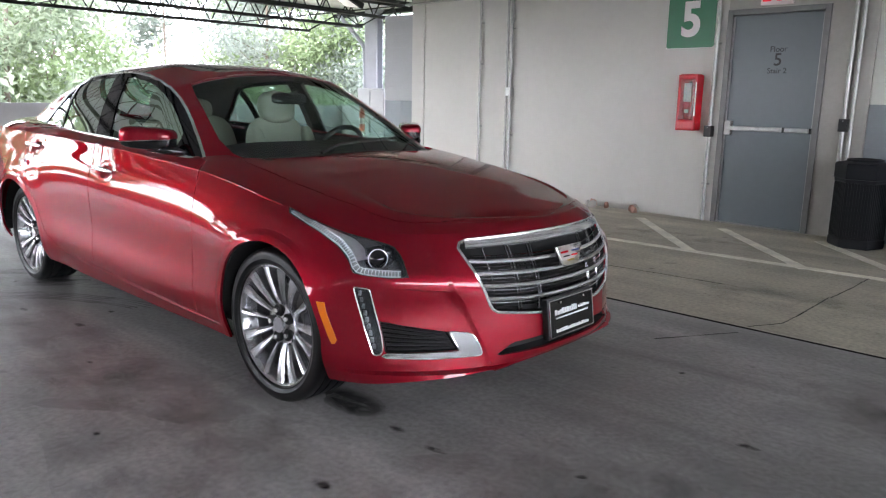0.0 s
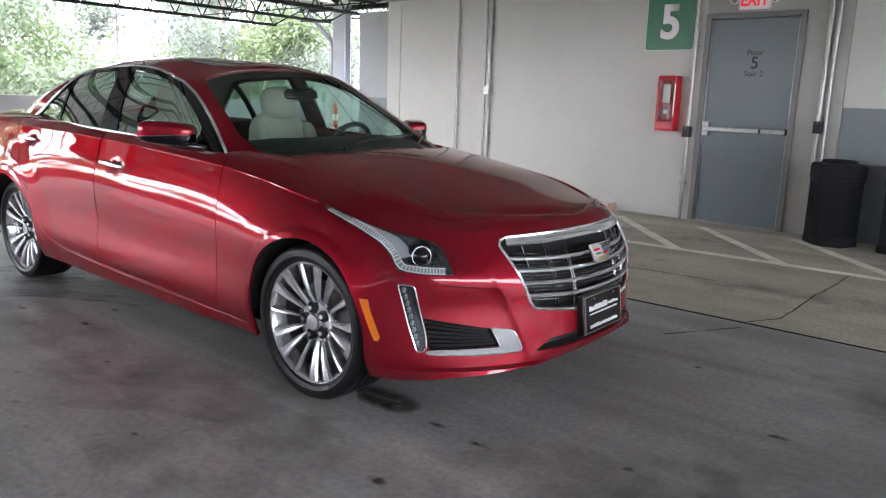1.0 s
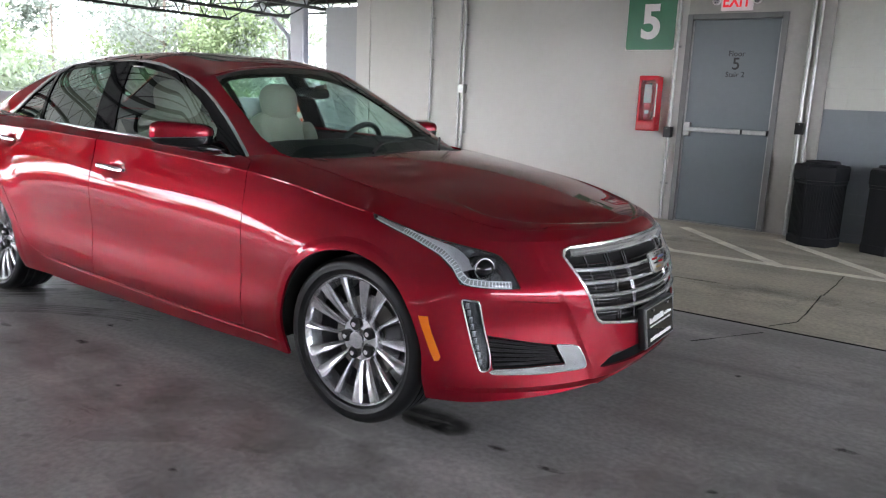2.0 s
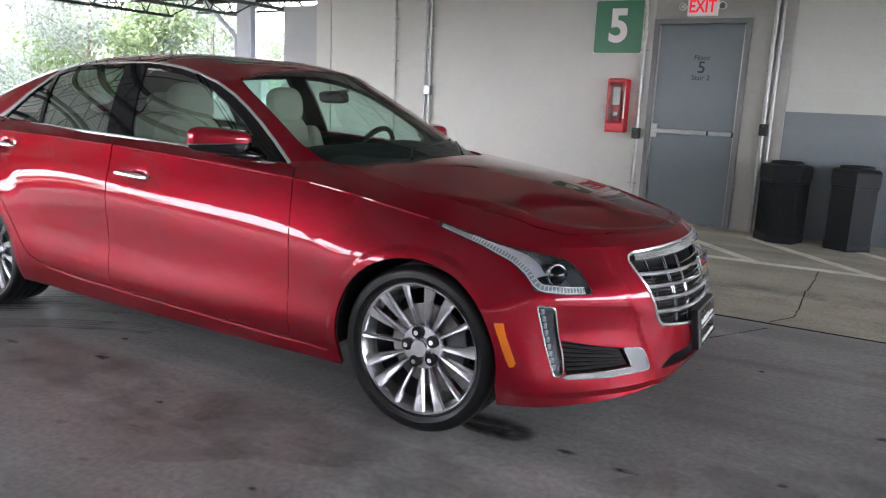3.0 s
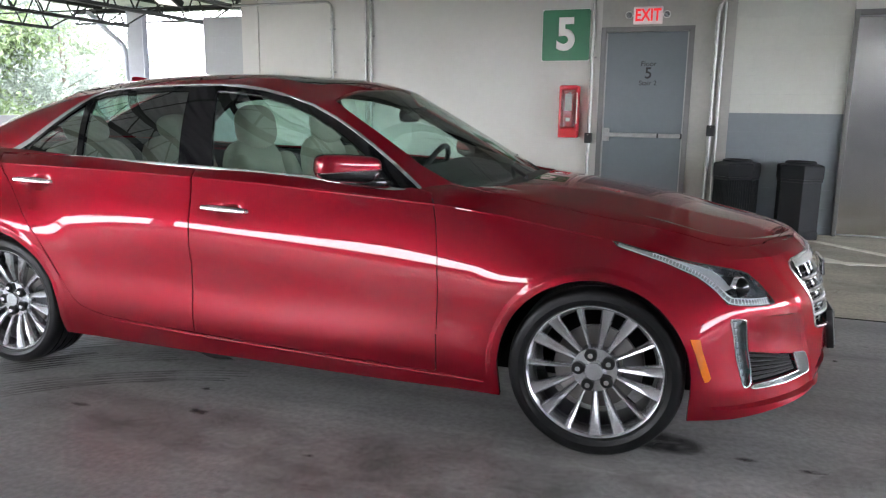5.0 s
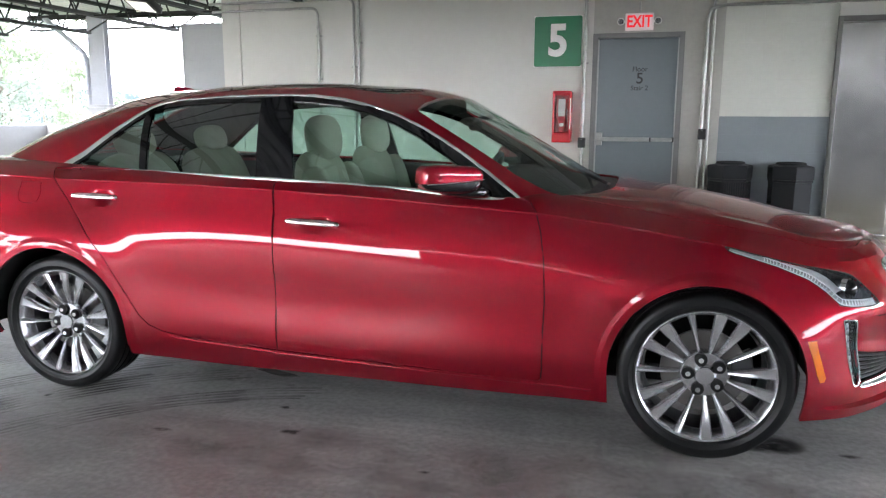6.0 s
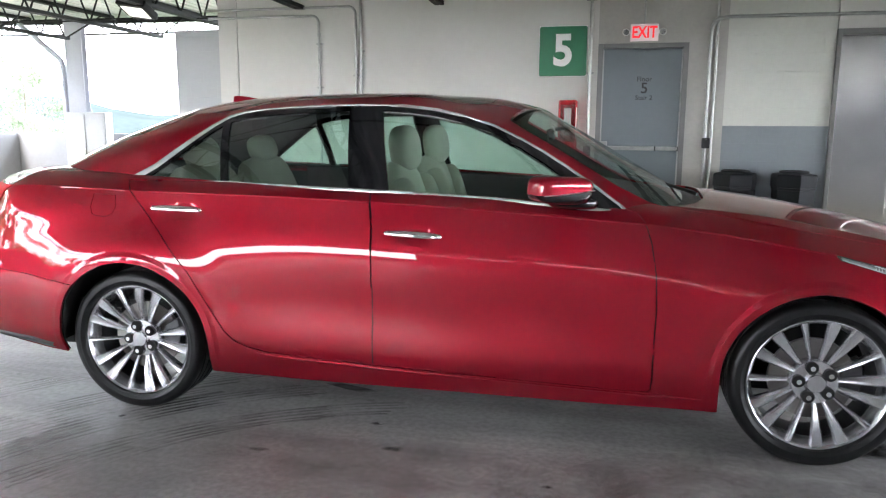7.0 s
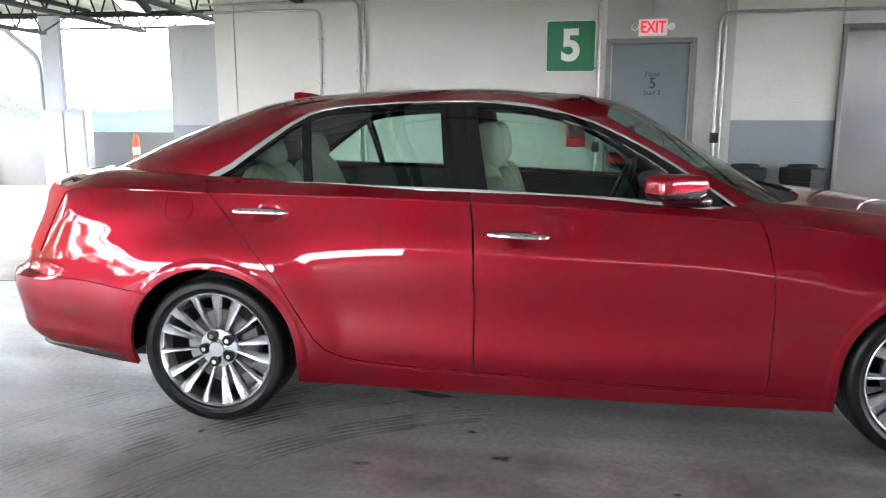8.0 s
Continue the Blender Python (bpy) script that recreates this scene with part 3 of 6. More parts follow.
conduit("galvanised conduit bent along the wall top", [(-4.335, -0.035, 0), (-4.335, -0.035, 2.66), (-5.9, -0.035, 2.66)], 0.017, ((-4.335, 0.9), (-4.335, 1.75), (-4.335, 2.3)))
conduit("galvanised conduit bent along the wall top", [(-3.835, -0.035, 0), (-3.835, -0.035, 2.76), (-5.95, -0.035, 2.76)], 0.017, ((-3.835, 0.7), (-3.835, 1.9)))
conduit("galvanised conduit rising up the painted wall", [(-3.765, -0.04, 0), (-3.765, -0.04, 3.3)], 0.02, ((-3.765, 0.8), (-3.765, 2.2)))
conduit("galvanised conduit beside the door frame", [(-0.895, -0.035, 0), (-0.895, -0.035, 3.3)], 0.02, ((-0.895, 0.4), (-0.895, 1.9)))
conduit("galvanised conduit bent over to the lift", [(0.452, -0.04, 0), (0.452, -0.04, 2.46), (0.56, -0.04, 2.515), (3.6, -0.04, 2.515)], 0.02, ((0.452, 0.6), (0.452, 1.7)))
conduit("galvanised conduit rising up the concrete pier", [(0.520, -0.035, 0), (0.520, -0.035, 3.3)], 0.017, ((0.520, 0.5), (0.520, 1.9)))
conduit("galvanised conduit above the exit sign", [(-0.288, -0.05, 2.45), (-0.288, -0.05, 3.3)], 0.011)
for u, z, mat, label in ((-3.765, 1.385, GALV, "grey steel junction box on a conduit"), (-0.895, 0.985, BLACK, "dark junction box on a conduit"), (0.462, 1.10, BLACK, "black outlet box on a conduit")):
    jb = on_wall("junction_box", label, "junction box", u, z)
    part("case", box(0.085, 0.075, 0.12, 0, -0.045, -0.06, 0.006), mat, jb)
    part("cover", box(0.075, 0.008, 0.105, 0, -0.086, -0.0525, 0.002), mat, jb)
    part("screw", rod((0, -0.090, 0.04), (0, -0.093, 0.04), 0.005, seg=8), GALV, jb)

lift = on_wall("lift_door", "brushed stainless steel lift doors in a steel frame", "lift door", 2.44, 0)
for x in (-0.6425, 0.6425):
    part("jamb", box(0.045, 0.30, 2.36, x, 0.11, 0, 0.004), JAMB_STEEL, lift, "steel lift jamb")
part("head", box(1.24, 0.30, 0.06, 0, 0.11, 2.30, 0.004), JAMB_STEEL, lift)
for x in (-0.310, 0.310):
    part("panel", box(0.614, 0.03, 2.295, x, 0.075, 0.003, 0.003), STEEL, lift, "brushed steel door panel")
part("sill", box(1.24, 0.055, 0.012, 0, 0.028, 0.0), ALLOY, lift)

# ---- garage: bins, lines, litter ----
def bin_parts(m, label, slots):
    ob = thing("litter_bin", label, "bin", m, group="litter bins")
    hexa = [(0.243 * math.cos(radians(60 * k)), 0.243 * math.sin(radians(60 * k))) for k in range(6)]

    def hexring(bm, levels):
        rings = [[bm.verts.new((x * s, y * s, z)) for x, y in hexa] for s, z in levels]
        for r0, r1 in zip(rings, rings[1:]):
            for k in range(6):
                bm.faces.new((r0[k], r0[(k + 1) % 6], r1[(k + 1) % 6], r1[k]))
        bm.faces.new(rings[0][::-1]), bm.faces.new(rings[-1])
        return bm

    part("body", hexring(bmesh.new(), ((0.94, 0), (0.97, 0.02), (0.97, 0.08), (0.93, 0.085), (0.93, 0.60), (0.97, 0.605), (0.97, 0.63))), BIN, ob)
    part("hood", hexring(bmesh.new(), ((0.98, 0.632), (1.0, 0.64), (1.0, 0.755), (0.96, 0.775), (0.60, 0.79))), BIN, ob)
    part("opening_rim", lathe([(0.155, 0), (0.150, 0.018), (0.135, 0.022), (0.115, 0.010), (0.112, -0.02)], 32), BIN, ob, smooth=True).matrix_local = pose(0, 0, 0.79, 90, 0, 0)
    # the lid is closed: a black disc paints the shade inside the mouth
    part("mouth_shade", rod((0, 0, 0.780), (0, 0, 0.7935), 0.113, seg=28), LINER, ob)
    if slots:
        slat = None
        for k in range(6):
            a = radians(60 * k + 30)
            for j in range(9):
                off = (j - 4) * 0.024
                if slat is None:
                    slat = part("slat", box(0.013, 0.014, 0.50, 0, 0, 0.095, 0.002), BIN, ob)
                    o = slat
                else:
                    o = new("slat", slat.data)
                    o.parent = ob
                d = 0.243 * 0.93 * math.cos(radians(30)) + 0.004
                o.matrix_local = pose(d * math.cos(a) - off * math.sin(a), d * math.sin(a) + off * math.cos(a), 0, 0, 0, math.degrees(a) + 90)
    return ob


bin_parts(pose(0.755, 5.02, 0, 0, 0, 8), "dark slatted hexagonal litter bin with a round mouth", True)
bin_parts(pose(1.375, 5.02, 0, 0, 0, 33), "dark plain hexagonal litter bin beside the lift", False)


def floor_strip(name, a, b, w, mat, label, z=0.004, wobble=0.0, seed=1):
    """A thin painted or worn strip on the floor from a to b, with slightly ragged edges."""
    rnd = random.Random(seed)
    a, b = Vector((*a, 0)), Vector((*b, 0))
    t = (b - a).normalized()
    s = Vector((-t.y, t.x, 0))
    n = max(2, int((b - a).length / 0.06))
    bm = bmesh.new()
    rows, drift = [], 0.0
    for k in range(n + 1):
        drift += rnd.uniform(-1, 1) * wobble
        c = a.lerp(b, k / n) + s * drift
        r0, r1 = rnd.uniform(0.86, 1.05), rnd.uniform(0.86, 1.05)
        rows.append([bm.verts.new(c + s * w / 2 * r0 + Vector((0, 0, z))), bm.verts.new(c - s * w / 2 * r1 + Vector((0, 0, z)))])
    for r0, r1 in zip(rows, rows[1:]):
        bm.faces.new((r0[0], r0[1], r1[1], r1[0]))
    low = bmesh.ops.extrude_face_region(bm, geom=bm.faces[:])["geom"]
    bmesh.ops.translate(bm, verts=[v for v in low if isinstance(v, bmesh.types.BMVert)], vec=(0, 0, -z + 0.0005))
    ob = part(name, bm, mat)
    return tagged(ob, label, "floor marking", kind="structure")


floor_strip("bay_line", (-6.0, 3.40), (5.0, 3.80), 0.10, LINE, "worn pale painted bay line on concrete")
for k in range(-4, 5):
    x = -1.32 + 0.945 * k
    floor_strip("hatch_line", (x - 0.12, 5.0), (x + 1.13, 3.60), 0.105, LINE, "worn pale painted hatching line on concrete", 0.0045, 0, k + 20)
for k, (a, b) in enumerate((((1.03, 1.70), (1.15, 1.93)), ((1.15, 1.93), (1.18, 2.78)), ((1.18, 2.78), (1.22, 3.62)), ((-0.4, 2.55), (0.6, 2.62)), ((0.75, 1.09), (1.02, 1.55)))):
    floor_strip("crack", a, b, 0.010, CRACK, "thin dark crack in the concrete floor", 0.0015, 0.004, k + 3)


def stain(cx, cy, rx, ry, seed, mat, turn=0.0):
    rnd = random.Random(seed)
    bm = bmesh.new()
    n = 40
    ph = [rnd.uniform(0, 6.28) for _ in range(4)]
    ring = []
    for k in range(n):
        a = 2 * math.pi * k / n
        r = 1 + 0.14 * math.sin(2 * a + ph[0]) + 0.10 * math.sin(3 * a + ph[1]) + 0.07 * math.sin(5 * a + ph[2]) + 0.05 * math.sin(9 * a + ph[3])
        x, y = rx * r * math.cos(a), ry * r * math.sin(a)
        c, s = math.cos(turn), math.sin(turn)
        ring.append(bm.verts.new((cx + x * c - y * s, cy + x * s + y * c, 0.0012)))
    bm.faces.new(ring)
    return tagged(part("floor_stain", bm, mat), "dark oily stain on the concrete floor", "stain", kind="structure")


# the first two, by the front wheel, are wet stain and painted shade together
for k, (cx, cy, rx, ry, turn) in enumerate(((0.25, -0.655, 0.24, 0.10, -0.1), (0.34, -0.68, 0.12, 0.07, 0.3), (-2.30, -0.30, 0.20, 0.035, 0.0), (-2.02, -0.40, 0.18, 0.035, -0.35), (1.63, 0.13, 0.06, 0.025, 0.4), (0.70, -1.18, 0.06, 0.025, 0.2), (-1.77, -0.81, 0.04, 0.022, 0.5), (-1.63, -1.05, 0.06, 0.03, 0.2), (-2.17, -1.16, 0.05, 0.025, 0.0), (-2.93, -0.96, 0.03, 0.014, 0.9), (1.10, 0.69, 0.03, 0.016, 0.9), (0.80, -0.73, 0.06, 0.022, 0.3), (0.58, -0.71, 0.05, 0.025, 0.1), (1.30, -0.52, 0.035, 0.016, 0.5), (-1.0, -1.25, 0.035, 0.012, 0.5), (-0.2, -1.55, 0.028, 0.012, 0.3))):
    stain(cx, cy, rx, ry, k + 5, STAIN_SHADE if k < 4 else SPOT, turn)


def tyre_mark(cx, cy, r, a0, a1, seed, mat=None):
    """Curved dark tread marks left by turning tyres."""
    rnd = random.Random(seed)
    bm = bmesh.new()
    for k in range(5):
        rr, n = r + (k - 2) * min(0.034, r * 0.06) + rnd.uniform(-.004, .004), 40
        b0, b1 = a0 + rnd.uniform(0, 5), a1 - rnd.uniform(0, 5)
        rows = []
        for i in range(n + 1):
            a = radians(b0 + (b1 - b0) * i / n)
            w = 0.0075 * (1 + 0.35 * math.sin(0.35 * i + 1.7 * k)) * min(1.0, r)
            rows.append([bm.verts.new((cx + q * math.cos(a), cy + q * math.sin(a), 0.0022)) for q in (rr - w, rr + w)])
        for r0, r1 in zip(rows, rows[1:]):
            bm.faces.new((r0[0], r0[1], r1[1], r1[0]))
    return tagged(part("tyre_mark", bm, mat or TYRE_MARK), "curved dark tyre marks on the concrete floor", "tyre mark", kind="structure")


tyre_mark(-1.16, -2.5, 2.45, 125, 166, 1)
tyre_mark(-1.36, -2.2, 1.62, 100, 160, 2)
tyre_mark(-1.16, -2.5, 3.03, 128, 162, 3)
tyre_mark(-1.1, -2.6, 2.75, 120, 160, 4)
tyre_mark(-1.38, -2.42, 1.80, 108, 156, 6)
tyre_mark(-1.36, -2.3, 2.02, 112, 160, 7)
tyre_mark(-1.25, -2.45, 2.24, 122, 158, 8)
for r, k in ((0.11, 1), (0.19, 2)):
    tyre_mark(-0.86, -1.66, r, -60 - 8 * k, 90 + 10 * k, 30 + k, SCUFF)
for k, (cx, cy, rx, ry, turn) in enumerate(((-0.5, -1.2, 1.0, 0.35, 0.5), (-1.9, -1.2, 0.8, 0.25, 0.2), (1.2, -0.9, 0.9, 0.4, 0.7), (2.0, 1.0, 0.8, 0.35, 0.4), (0.2, -1.1, 0.7, 0.3, -0.4))):
    stain(cx, cy, rx, ry, k + 80, RUST, turn)
for k, (cx, cy, rx, ry, turn) in enumerate(((1.7, -0.5, 0.9, 0.5, 0.5), (0.4, -1.6, 1.1, 0.4, -0.3), (-1.2, -1.2, 1.0, 0.3, 0.1), (2.2, 0.7, 1.0, 0.5, 0.9), (-3.3, -1.4, 0.9, 0.4, 0.6), (0.9, 2.5, 0.9, 0.4, 0.1), (-0.6, 4.2, 1.5, 0.35, 0.1), (2.2, 2.9, 1.0, 0.4, 0.2))):
    stain(cx, cy, rx, ry, k + 50, GRIME, turn)

litter = thing("rubble", "small broken concrete rubble at the foot of the wall", "rubble", WALL @ Matrix.Translation((-2.03, -0.10, 0)) @ Matrix.Diagonal((1.3, 1.3, 1.7, 1)))
rnd = random.Random(4)
for k in range(7):
    chip = superball(rnd.uniform(0.04, 0.11), rnd.uniform(0.04, 0.09), rnd.uniform(0.03, 0.07), 3, 8, 6)
    for v in chip.verts:
        v.co *= rnd.uniform(0.85, 1.12)
    o = part("chunk", chip, PILASTER if k % 3 else material("pink_chunk", (0.45, 0.25, 0.2), 0.8), litter)
    o.matrix_local = pose(rnd.uniform(-0.22, 0.28), rnd.uniform(-0.06, 0.04), 0.02, rnd.uniform(0, 40), rnd.uniform(0, 40), rnd.uniform(0, 180))


# ---- the car: body surfaces ----
# x runs forward from the front axle, y to the car's left, z up. Lines give (x, half width, z) from the rear middle round the side to the front middle.
BODY_LINES = {
    "bottom": [(-3.93, 0, .29), (-3.90, .45, .29), (-3.76, .70, .29), (-3.45, .82, .265), (-2.911, .85, .24), (-2.3, .855, .205), (-1.5, .86, .195), (-.6, .86, .19), (0, .86, .19), (.38, .855, .19), (.595, .735, .212), (.785, .49, .238), (.85, .25, .250), (.865, 0, .252)],
    "rocker": [(-4.03, 0, .38), (-4.0, .45, .38), (-3.84, .73, .38), (-3.45, .86, .36), (-2.911, .897, .33), (-2.3, .893, .31), (-1.5, .898, .305), (-.6, .898, .30), (0, .90, .30), (.38, .894, .30), (.594, .744, .30), (.790, .462, .30), (.872, .25, .30), (.893, 0, .30)],
    "low": [(-4.06, 0, .54), (-4.03, .45, .54), (-3.87, .74, .54), (-3.45, .88, .52), (-2.911, .917, .52), (-2.3, .898, .52), (-1.5, .8905, .49), (-.6, .90, .48), (0, .922, .47), (.36, .907, .47), (.580, .738, .47), (.780, .456, .47), (.865, .25, .47), (.885, 0, .47)],
    "shoulder": [(-4.05, 0, .74), (-4.01, .45, .74), (-3.83, .735, .76), (-3.45, .856, .79), (-2.911, .908, .79), (-2.3, .897, .79), (-1.5, .891, .775), (-.6, .893, .725), (0, .905, .70), (.33, .858, .66), (.548, .764, .640), (.745, .478, .628), (.825, .25, .63), (.85, 0, .63)],
    "upper": [(-4.03, 0, .90), (-3.98, .45, .90), (-3.78, .725, .91), (-3.45, .831, .92), (-2.911, .85, .935), (-2.3, .855, .925), (-1.5, .852, .90), (-.6, .85, .86), (0, .85, .795), (.31, .805, .745), (.49, .715, .715), (.69, .48, .715), (.785, .25, .715), (.81, 0, .715)],
    "belt": [(-4.07, 0, 1.04), (-4.0, .45, 1.04), (-3.76, .715, 1.022), (-3.45, .785, 1.026), (-2.911, .818, 1.014), (-2.3, .828, 1.006), (-1.5, .825, .981), (-.6, .818, .925), (0, .812, .840), (.30, .757, .787), (.46, .683, .767), (.645, .485, .767), (.745, .25, .768), (.775, 0, .764)],
    "ledge": [(-4.06, 0, 1.053), (-3.98, .42, 1.055), (-3.74, .66, 1.053), (-3.45, .735, 1.057), (-2.911, .775, 1.046), (-2.3, .787, 1.038), (-1.5, .785, 1.012), (-.6, .772, .955), (0, .745, .872), (.29, .70, .825), (.445, .63, .801), (.63, .45, .789), (.73, .235, .784), (.76, 0, .779)],
    "top": [(-4.05, 0, 1.06), (-3.95, .30, 1.066), (-3.70, .42, 1.085), (-3.42, .46, 1.095), (-2.911, .45, 1.09), (-2.3, .45, 1.06), (-1.5, .45, 1.03), (-.53, .56, .988), (0, .56, .922), (.28, .567, .867), (.43, .545, .829), (.60, .36, .812), (.69, .16, .804), (.73, 0, .798)],
    "spine": [(-4.02, 0, 1.068), (-3.92, 0, 1.075), (-3.68, 0, 1.10), (-3.4, 0, 1.11), (-2.911, 0, 1.11), (-2.3, 0, 1.08), (-1.5, 0, 1.05), (-.5, 0, 1.015), (.03, 0, .955), (.29, 0, .905), (.42, 0, .875), (.56, 0, .845), (.645, 0, .826), (.69, 0, .814)],
}
CABIN_LINES = {
    "base": [(-3.62, 0, 1.10), (-3.56, .38, 1.09), (-3.40, .60, 1.06), (-3.05, .69, 1.035), (-2.5, .75, 1.035), (-1.8, .782, 1.015), (-1.2, .782, .985), (-.72, .768, .947), (-.585, .66, .968), (-.47, .36, .985), (-.43, 0, .99)],
    "waist": [(-3.28, 0, 1.245), (-3.24, .35, 1.235), (-3.10, .565, 1.205), (-2.83, .635, 1.20), (-2.45, .68, 1.205), (-1.8, .708, 1.205), (-1.28, .70, 1.185), (-.99, .675, 1.14), (-.90, .58, 1.16), (-.80, .32, 1.185), (-.77, 0, 1.19)],
    "rail": [(-2.88, 0, 1.385), (-2.84, .32, 1.375), (-2.71, .505, 1.34), (-2.52, .56, 1.355), (-2.3, .588, 1.373), (-1.85, .605, 1.388), (-1.5, .60, 1.370), (-1.27, .578, 1.318), (-1.22, .485, 1.345), (-1.14, .27, 1.38), (-1.11, 0, 1.388)],
    "roof": [(-2.76, 0, 1.418), (-2.71, .24, 1.412), (-2.58, .40, 1.395), (-2.42, .435, 1.41), (-2.2, .45, 1.426), (-1.85, .45, 1.437), (-1.57, .445, 1.426), (-1.40, .415, 1.395), (-1.34, .34, 1.402), (-1.26, .18, 1.417), (-1.23, 0, 1.421)],
    "crown": [(-2.60, 0, 1.441), (-2.55, 0, 1.445), (-2.45, 0, 1.452), (-2.3, 0, 1.458), (-2.15, 0, 1.462), (-1.9, 0, 1.464), (-1.68, 0, 1.46), (-1.54, 0, 1.453), (-1.48, 0, 1.45), (-1.41, 0, 1.445), (-1.39, 0, 1.443)],
}


def between(low, high, share, bulge):
    """A line part of the way from one line to another, pushed out along the doors."""
    return [tuple(a + (b - a) * share + (bulge * min(1.0, 3 * max(0.0, 1 - ((p[0] + 1.38) / 1.15) ** 2)) if i == 1 else 0.0) for i, (a, b) in enumerate(zip(p, q))) for p, q in zip(low, high)]


# a fold along the foot of the doors, and a tighter turn just above the shoulder
L = BODY_LINES
BODY_LINES = {"bottom": L["bottom"], "rocker": between(L["rocker"], L["low"], 0.0, -0.004), "fold": between(L["rocker"], L["low"], 0.27, 0.0042), "low": L["low"], "shoulder": L["shoulder"], "crest": between(L["shoulder"], L["upper"], 0.30, 0.0032), "upper": L["upper"], "belt": L["belt"], "ledge": L["ledge"], "top": L["top"], "spine": L["spine"]}


def curve_through(rows, at, u):
    """Natural cubic through rows (n, d) placed at parameters at, read at u."""
    rows, at, u = np.asarray(rows, float), np.asarray(at, float), np.asarray(u, float)
    n, h = len(at), np.diff(at)
    m, r = np.zeros((n, n)), np.zeros((n, rows.shape[1]))
    m[0, 0] = m[-1, -1] = 1
    for i in range(1, n - 1):
        m[i, i - 1], m[i, i], m[i, i + 1] = h[i - 1], 2 * (h[i - 1] + h[i]), h[i]
        r[i] = 6 * ((rows[i + 1] - rows[i]) / h[i] - (rows[i] - rows[i - 1]) / h[i - 1])
    s = np.linalg.solve(m, r)
    i = np.clip(np.searchsorted(at, u, "right") - 1, 0, n - 2)
    a, b, hh = (at[i + 1] - u)[:, None], (u - at[i])[:, None], h[i][:, None]
    return (s[i] * a**3 + s[i + 1] * b**3) / (6 * hh) + (rows[i] / hh - s[i] * hh / 6) * a + (rows[i + 1] / hh - s[i + 1] * hh / 6) * b


def loft(lines, groups, along=0.035, across=0.03):
    """A half shell (right side, y < 0) through the lines; groups of line names meet in creases. Returns a bmesh."""
    names = list(lines)
    table = np.array([lines[n] for n in names], float)
    table[:, :, 1] *= -1
    flip = np.array([1, -1, 1])
    wide = np.concatenate([table[:, 2:0:-1] * flip, table, table[:, -2:-4:-1] * flip], 1)
    step = np.maximum(np.linalg.norm(np.diff(wide[: groups[0][1] + 1], axis=1), axis=2).mean(0), 0.04)
    at = np.r_[0, np.cumsum(step)]
    lo, hi = at[2], at[-3]
    u = np.unique(np.concatenate([np.linspace(a, b, max(2, int(round((b - a) / along)) + 1)) for a, b in zip(at[2:-3], at[3:-2])]).round(9))
    dense = np.array([curve_through(row, at, u) for row in wide])
    dense[:, [0, -1], 1] = 0
    sheets = []
    for a, b, closes in groups:
        rows = dense[a : b + 1]
        if closes:
            rows = np.concatenate([rows, rows[-2::-1] * flip])
        d = np.maximum(np.linalg.norm(np.diff(rows, axis=0), axis=2).mean(1), 0.02)
        v = np.r_[0, np.cumsum(d)]
        top = v[b - a]
        vv = np.unique(np.concatenate([np.linspace(p, q, max(2, int(round((q - p) / across)) + 1)) for p, q in zip(v[: b - a], v[1 : b - a + 1])]).round(9))
        grid = np.stack([curve_through(rows[:, k], v, vv) for k in range(rows.shape[1])], 1)
        if closes:
            grid[-1, :, 1] = 0
        grid[:, [0, -1], 1] = 0
        sheets.append(grid)
    bm = bmesh.new()
    for grid in sheets:
        vs = [[bm.verts.new(p) for p in row] for row in grid]
        for r0, r1 in zip(vs, vs[1:]):
            for k in range(len(r0) - 1):
                bm.faces.new((r0[k], r0[k + 1], r1[k + 1], r1[k]))
    bmesh.ops.remove_doubles(bm, verts=bm.verts, dist=0.0004)
    return bm


def both_sides(bm):
    """Add the mirrored left half."""
    other = bm.copy()
    bmesh.ops.scale(other, vec=(1, -1, 1), verts=other.verts)
    bmesh.ops.reverse_faces(other, faces=other.faces)
    join(bm, other)
    bmesh.ops.remove_doubles(bm, verts=[v for v in bm.verts if abs(v.co.y) < 0.002], dist=0.001)
    return bm


